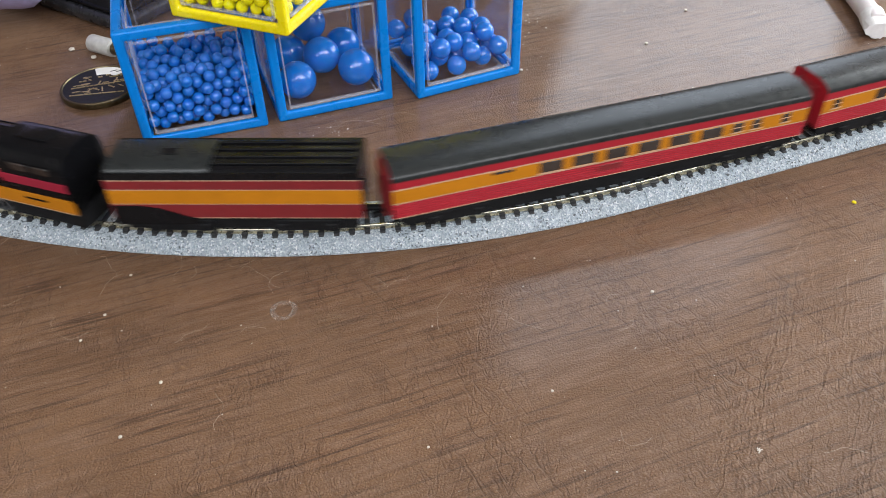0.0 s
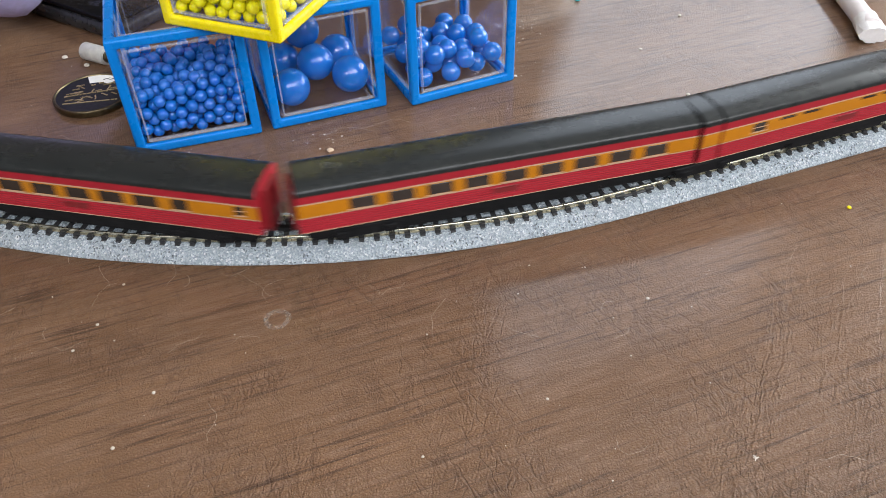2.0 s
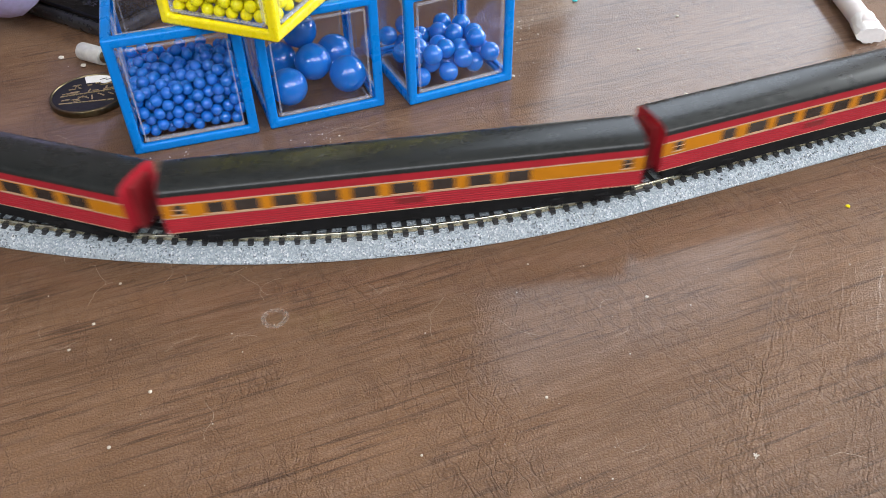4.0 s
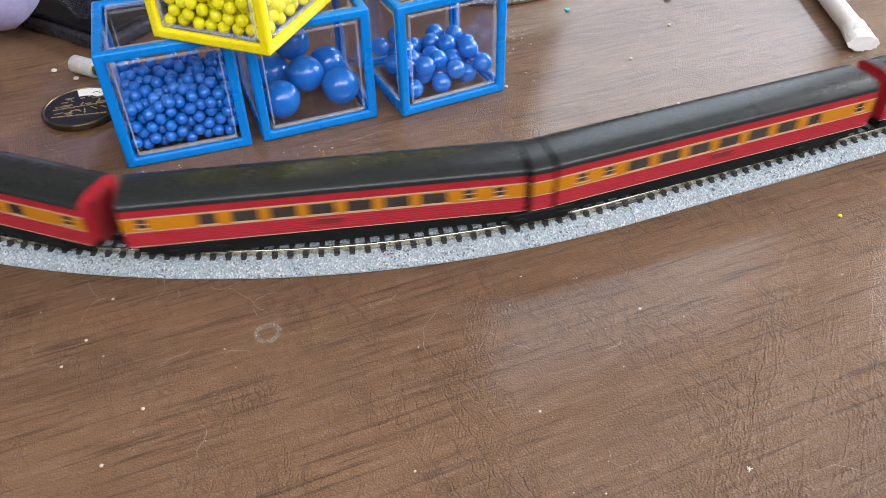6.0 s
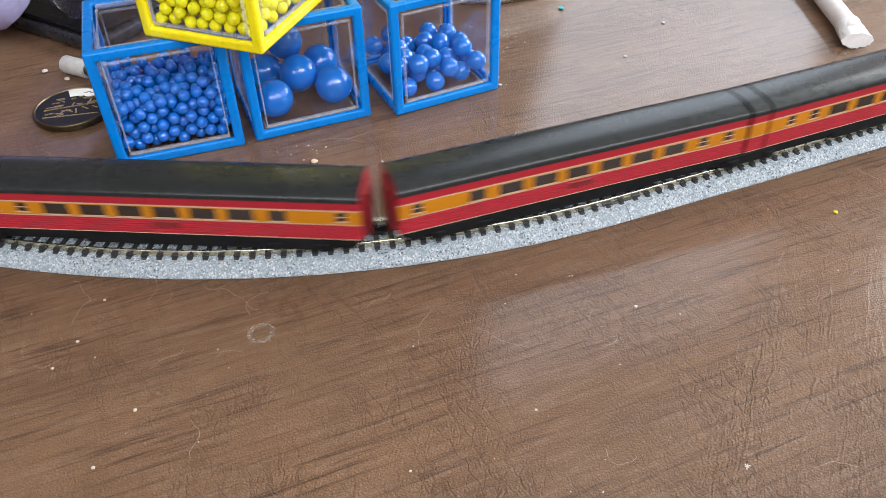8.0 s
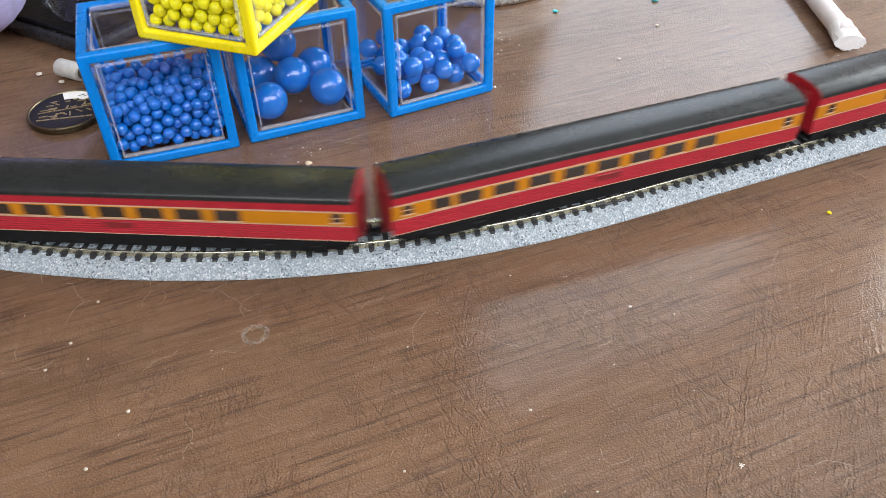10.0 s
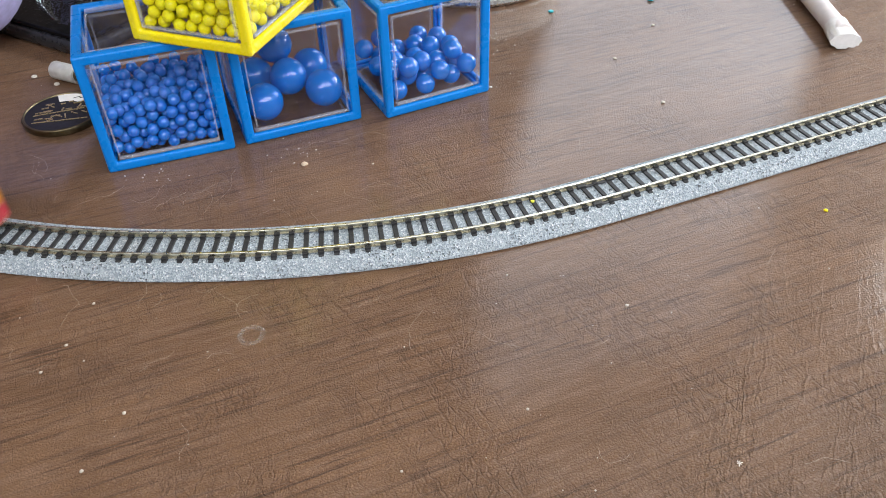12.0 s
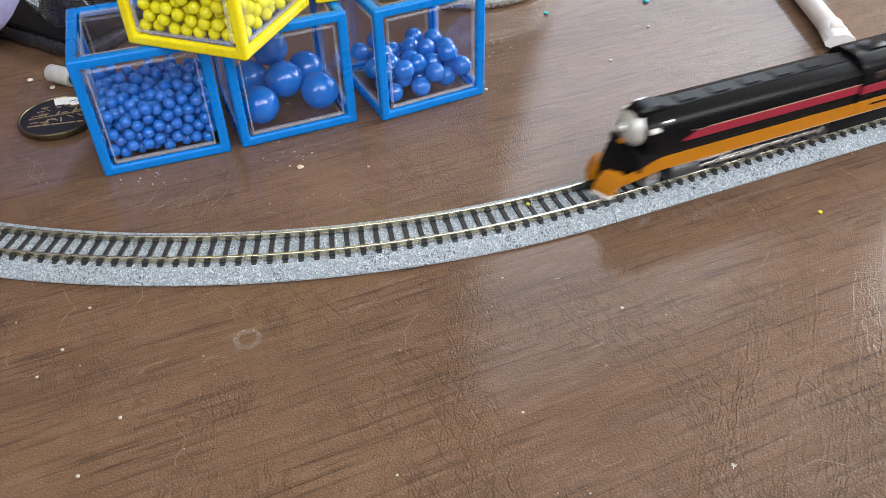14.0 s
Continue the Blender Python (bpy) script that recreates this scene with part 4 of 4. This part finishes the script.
def connector():
    t = thing("metal_plug", "small silver metal plug with a collar", "plug", m=pose(-0.1545, 0.2995, 0.0037, 0, 90, -26))
    part("barrel", tube(3.6 * MM, 3.6 * MM, 12 * MM, 24, 0.4 * MM), SILVER, t)
    part("collar", place(tube(2.5 * MM, 2.5 * MM, 4 * MM, 24, 0.3 * MM), pose(0, 0, 12 * MM)), BRASS, t)
    part("tip", place(tube(3.3 * MM, 3.3 * MM, 14 * MM, 24, 0.5 * MM), pose(0, 0, 16 * MM)), STEEL, t)


def dark_case():
    t = thing("black_case", "flat glossy black case under clear wrapping film", "case", m=pose(-0.185, 0.365, 0, 0, 0, -31))
    part("shell", box(-50 * MM, 62 * MM, -26 * MM, 60 * MM, 0.5 * MM, 7 * MM, 2.4 * MM, 3), CASE, t)
    part("lid", box(-48 * MM, 60 * MM, -24 * MM, 58 * MM, 7.1 * MM, 9.5 * MM, 1.0 * MM, 3), BLACK, t)
    rng = random.Random(8)
    bm = bmesh.new()
    n = 22
    grid = [[bm.verts.new(((-0.016 + 0.062 * i / n), (-0.014 + 0.05 * j / n), 0.0125 + 0.022 * max(0.0, noise.noise(Vector((i * 0.21, j * 0.24, 3.1))) + 0.25) + 0.006 * abs(noise.noise(Vector((i * 0.5, j * 0.45, 7.0)))))) for j in range(n + 1)] for i in range(n + 1)]
    for i in range(n):
        for j in range(n):
            bm.faces.new((grid[i][j], grid[i + 1][j], grid[i + 1][j + 1], grid[i][j + 1]))
    f = part("wrapping_film", bm, FILM, None, "", 60)
    f.matrix_basis = pose(-0.155, 0.336, 0, 0, 0, -20)
    tagged(f, "crumpled clear plastic wrapping film on the black case", "film")
    f.visible_shadow = False
    s = f.modifiers.new("thick", "SOLIDIFY")
    s.thickness = 0.0002


def purple_cloth():
    """The rounded hem of a soft lilac cloth."""
    rings = []
    for i in range(31):
        u = i / 30
        ring = []
        for k in range(28):
            a = 2 * math.pi * k / 28
            r = 0.027 * (1 + 0.22 * noise.noise(Vector((u * 3.0, math.cos(a) * 1.1, math.sin(a) * 1.1))) + 0.05 * noise.noise(Vector((u * 14, 4 * math.cos(a), 4 * math.sin(a)))))
            end = math.sin(min(1.0, (1 - u) * 5 + 0.06) * math.pi / 2)
            ring.append((-0.13 + 0.15 * u, 0.9 * r * end * math.cos(a), 0.030 + r * end * math.sin(a)))
        rings.append(ring)
    t = part("lilac_cloth", loft(rings), CLOTH, None, "", 70)
    t.matrix_basis = pose(-0.180, 0.325, 0.0095, 0, 0, 12)
    tagged(t, "soft lilac fleece cloth bunched up on the desk", "cloth")


def jar():
    t = thing("white_tin", "shallow round white tin with a grey metal rim", "tin", m=pose(0.0185, 0.399, 0))
    def turned(prof):
        return loft([[(r * math.cos(a) * MM, r * math.sin(a) * MM, z * MM) for a in [2 * math.pi * k / 72 for k in range(72)]] for r, z in prof])
    part("wall", turned([(43.6, 3.6), (44.2, 5.0), (44.2, 15), (43, 17), (38, 18)]), JAR, t, "white tin wall")
    part("bottom_rim", turned([(43.5, 0.0), (45.0, 0.5), (45.4, 1.6), (45.0, 3.0), (43.8, 3.8)]), STEEL, t, "grey metal rim")


def straw():
    t = thing("straw", "white straw in a torn paper wrapper lying on the desk", "straw", m=pose(0.1665, 0.3050, 0.0046, 0, 0, -1.5))
    rng = random.Random(5)
    rings = []
    for i in range(40):
        y = 0.004 + 0.24 * i / 39
        rings.append([(4.2 * MM * math.cos(a) * (1 + 0.025 * noise.noise(Vector((i * 0.4, 3 * math.cos(a), 3 * math.sin(a))))), y, 4.2 * MM * math.sin(a)) for a in [2 * math.pi * k / 28 for k in range(28)]])
    part("tube", loft(rings), PAPER, t)
    rings = []
    for i in range(7):
        u = i / 6
        rings.append([(4.7 * MM * (1 + 0.35 * u) * math.cos(a) + 0.0007 * noise.noise(Vector((u * 4, 5 * math.cos(a), 5 * math.sin(a)))), 0.011 - 0.012 * u + 0.0016 * u * noise.noise(Vector((9, 3 * math.cos(a), 3 * math.sin(a)))),
                       max(-4.5 * MM, 4.6 * MM * (1 - 0.30 * u) * math.sin(a) + 0.0006 * noise.noise(Vector((u * 5, 4 * math.cos(a), 4 * math.sin(a)))) - 0.9 * MM * u)) for a in [2 * math.pi * k / 36 for k in range(36)]])
    part("torn_end", loft(rings, True, True), PAPER_THIN, t, "crumpled thin paper end")


def litter():
    """Crumbs, chips and lint on the desk."""
    def chip(name, label, x, y, size, material, seed, category="crumb"):
        rng = random.Random(seed)
        bm = bmesh.new()
        bmesh.ops.create_icosphere(bm, subdivisions=2, radius=size)
        for v in bm.verts:
            v.co *= 1 + 0.35 * noise.noise(v.co * (2.2 / size) + Vector((seed, 0, 0)))
            v.co.z *= 0.45
        low = min(v.co.z for v in bm.verts)
        bmesh.ops.translate(bm, verts=bm.verts, vec=(0, 0, -low))
        o = part(name, bm, material)
        o.matrix_basis = pose(x * MM, y * MM, 0, 0, 0, rng.uniform(0, 180))
        tagged(o, label, category, "crumbs on the desk")
    chip("crumb", "pale bread crumb on the brown desk", -46.4, 231.4, 1.2 * MM, CRUMB, 1)
    chip("crumb", "small yellow crumb on the brown desk", 119.4, 197.8, 0.75 * MM, YELLOW, 2)
    chip("crumb", "small teal chip on the brown desk", 51.8, 347.9, 1.2 * MM, TEAL, 3)
    chip("crumb", "small teal chip on the brown desk", 98.9, 357.6, 1.6 * MM, TEAL, 4)
    for k, (x, y) in enumerate(((-164.2, 299.9), (-152.7, 293.2), (84.1, 265.8), (72.5, 301.7), (94.4, 331.5), (20.4, 281.0), (-149.2, 303.4), (-23.0, 230.8), (-61.3, 194.4), (-98.2, 165.4), (-100.6, 149.6), (-104.0, 140.3), (-78.6, 126.3), (-83.7, 109.9), (18.4, 172.4), (19.6, 124.0), (-10.5, 107.5))):
        chip("crumb", "tiny white crumb on the brown desk", x, y, (1.2, 1.2, 0.8, 0.7, 0.8, 0.7, 0.9, 0.45, 0.6, 0.45, 0.5, 0.45, 0.5, 0.5, 0.3, 0.4, 0.35)[k] * MM, CRUMB_WHITE, 11 + k)
    chip("crumb", "long pale crumb on the brown desk", 50.2, 158.6, 0.5 * MM, CRUMB_WHITE, 61)
    # a white smear of glue with short arms
    smear = join(*[place(box(-0.16 * MM, 0.16 * MM, 0, r * MM, 0, 0.12 * MM), pose(0, 0, 0, 0, 0, a)) for a, r in ((10, 1.1), (75, 0.8), (140, 1.3), (200, 0.7), (262, 1.2), (320, 0.9))])
    o = part("glue_smear", smear, CRUMB_WHITE)
    o.matrix_basis = pose(0.0658, 0.1072, 0, 0, 0, 20) @ Matrix.Scale(0.7, 4)
    tagged(o, "small star-shaped white smear on the brown desk", "smear")
    chip("paint_fleck", "small yellow paint fleck on a track tie", 28.4, 201.5, 0.7 * MM, YELLOW_FLECK, 31)
    bpy.data.objects["paint_fleck"].location.z = 4.0 * MM
    rng = random.Random(21)
    bits = []
    for _ in range(420):
        x, y = rng.uniform(-0.24, 0.26), rng.uniform(0.07, 0.42)
        r = rng.choice((0.08, 0.09, 0.11, 0.14, 0.19)) * MM
        b = box(-r, r, -r * rng.uniform(0.5, 1), r * rng.uniform(0.5, 1), 0, r * 0.9)
        bits.append(place(b, pose(x, y, 0, 0, 0, rng.uniform(0, 180))))
    for cx, cy in ((-50, 240), (-96, 232), (20, 283), (22, 320)):
        for _ in range(16):
            r = rng.choice((0.14, 0.2, 0.3)) * MM
            bits.append(place(box(-r, r, -r * 0.7, r * 0.7, 0, r * 0.8), pose(cx * MM + rng.gauss(0, 0.006), cy * MM + rng.gauss(0, 0.006), 0, 0, 0, rng.uniform(0, 180))))
    o = part("dust", join(*bits), CRUMB_WHITE)
    tagged(o, "pale dust specks scattered over the desk", "dust", kind="stuff")
    # lint: thin curled fibres
    lint = bpy.data.curves.new("lint", "CURVE")
    lint.dimensions, lint.bevel_depth, lint.bevel_resolution = "3D", 0.035 * MM, 1
    def fibre(x, y, length, turn, curl, seed):
        r = random.Random(seed)
        sp = lint.splines.new("POLY")
        n = 14
        sp.points.add(n - 1)
        a = radians(turn)
        for i in range(n):
            sp.points[i].co = (x, y, 0.12 * MM + 0.25 * MM * abs(math.sin(i * 0.7 + seed)), 1)
            x += math.cos(a) * length / n
            y += math.sin(a) * length / n
            a += r.gauss(curl, 0.28)
    for x, y, length, turn, seed in ((-51.3, 241.0, 24, 0, 1), (-37.0, 245.5, 22, -3, 2), (-75.7, 205.6, 15, 66, 3), (-73.2, 210.8, 22, 60, 4), (-24.2, 217.8, 16, 50, 5), (-92.0, 208.0, 14, 70, 6), (-118.0, 212.0, 18, 35, 7)):
        fibre(x * MM, y * MM, length * MM, turn, 0.0, seed)
    for k in range(60):
        fibre(rng.uniform(-0.20, 0.02), rng.uniform(0.12, 0.25) if k % 3 else rng.uniform(0.15, 0.20), rng.uniform(0.005, 0.018), rng.uniform(0, 360), rng.gauss(0, 0.08), 50 + k)
    for k in range(36):
        fibre(rng.uniform(0.02, 0.20), rng.uniform(0.10, 0.30), rng.uniform(0.005, 0.016), rng.uniform(0, 360), rng.gauss(0, 0.1), 150 + k)
    o = new("lint", lint)
    lint.materials.append(LINT)
    tagged(o, "fine pale lint fibres lying on the desk", "lint", kind="stuff")
    ring = loft([[(r * math.cos(a) * MM * (1 + 0.05 * math.sin(3 * a)), r * math.sin(a) * MM, z * MM) for r, z in ((2.3, 0.01), (3.8, 0.01), (3.5, 0.05), (2.6, 0.05))] for a in [2 * math.pi * k / 40 for k in range(41)]], caps=False)
    o = part("dried_spot", ring, STAIN)
    o.matrix_basis = pose(-0.0517, 0.1515, 0)
    tagged(o, "faint pale ring of a dried drop on the desk", "stain")


GOLD = worn("gold_relief", (0.62, 0.50, 0.24), 0.3, 500, 0.2, metal=1.0)
BRASS = worn("worn_brass", (0.15, 0.12, 0.07), 0.36, 500, 0.25, metal=1.0)
ENAMEL = worn("black_enamel", (0.006, 0.006, 0.007), 0.35, 300, 0.2, spec=0.25)
CASE = worn("black_case_plastic", (0.02, 0.02, 0.022), 0.3, 150, 0.3, 0.1)
CLOTH = worn("lilac_fleece", (0.46, 0.42, 0.70), 0.95, 300, 0.12, bump=0.0006)
JAR = worn("white_ceramic", (0.80, 0.79, 0.76), 0.3, 40, 0.03)
PAPER_THIN = worn("thin_paper", (0.82, 0.80, 0.80), 0.7, 400, 0.06)
CRUMB = worn("crumb_pale", (0.72, 0.56, 0.42), 0.8, 900, 0.2)
CRUMB_WHITE = worn("crumb_white", (0.60, 0.54, 0.47), 0.8, 900, 0.1)
TEAL = worn("teal_plastic", (0.03, 0.42, 0.50), 0.5, 300, 0.1)
YELLOW_FLECK = worn("yellow_fleck", (0.62, 0.60, 0.05), 0.6, 300, 0.1)
LINT = worn("lint_fibre", (0.46, 0.36, 0.28), 0.8, 300, 0.1)


def stain_material():
    m = mat("dried_drop", (0.5, 0.42, 0.36), 0.6)
    n = Nodes(m)
    n.link(n.grey(n.noise(700, 3), (0.35, 0.02), (0.75, 0.30)), n.bsdf.inputs["Alpha"])
    return m


STAIN = stain_material()
for build in (token, connector, dark_case, purple_cloth, jar, straw, litter):
    build()


def motions():
    for ob, a, b, shift in MOVING:
        rows = []
        for i in range(71):
            t = i * 0.2
            rows.append((t, ride(a, b, t) @ pose(shift * MM, 0, 0)))
        walk(ob, rows)
    # driving wheels and rods turn with the way travelled
    for ob, c, lead in DRIVERS:
        walk(ob, [(i / 30, pose(c.x, c.y, c.z, 0, lead - math.degrees((train_at(i / 30) - POS[0]) / -DRIVER_R), 0)) for i in range(421)])
    for ob, c, lead in RODS:
        rows = []
        for i in range(421):
            a = radians(lead) - (train_at(i / 30) - POS[0]) / -DRIVER_R
            rows.append((i / 30, pose(c.x + CRANK * MM * math.cos(a), c.y, c.z - CRANK * MM * math.sin(a))))
        walk(ob, rows)


motions()
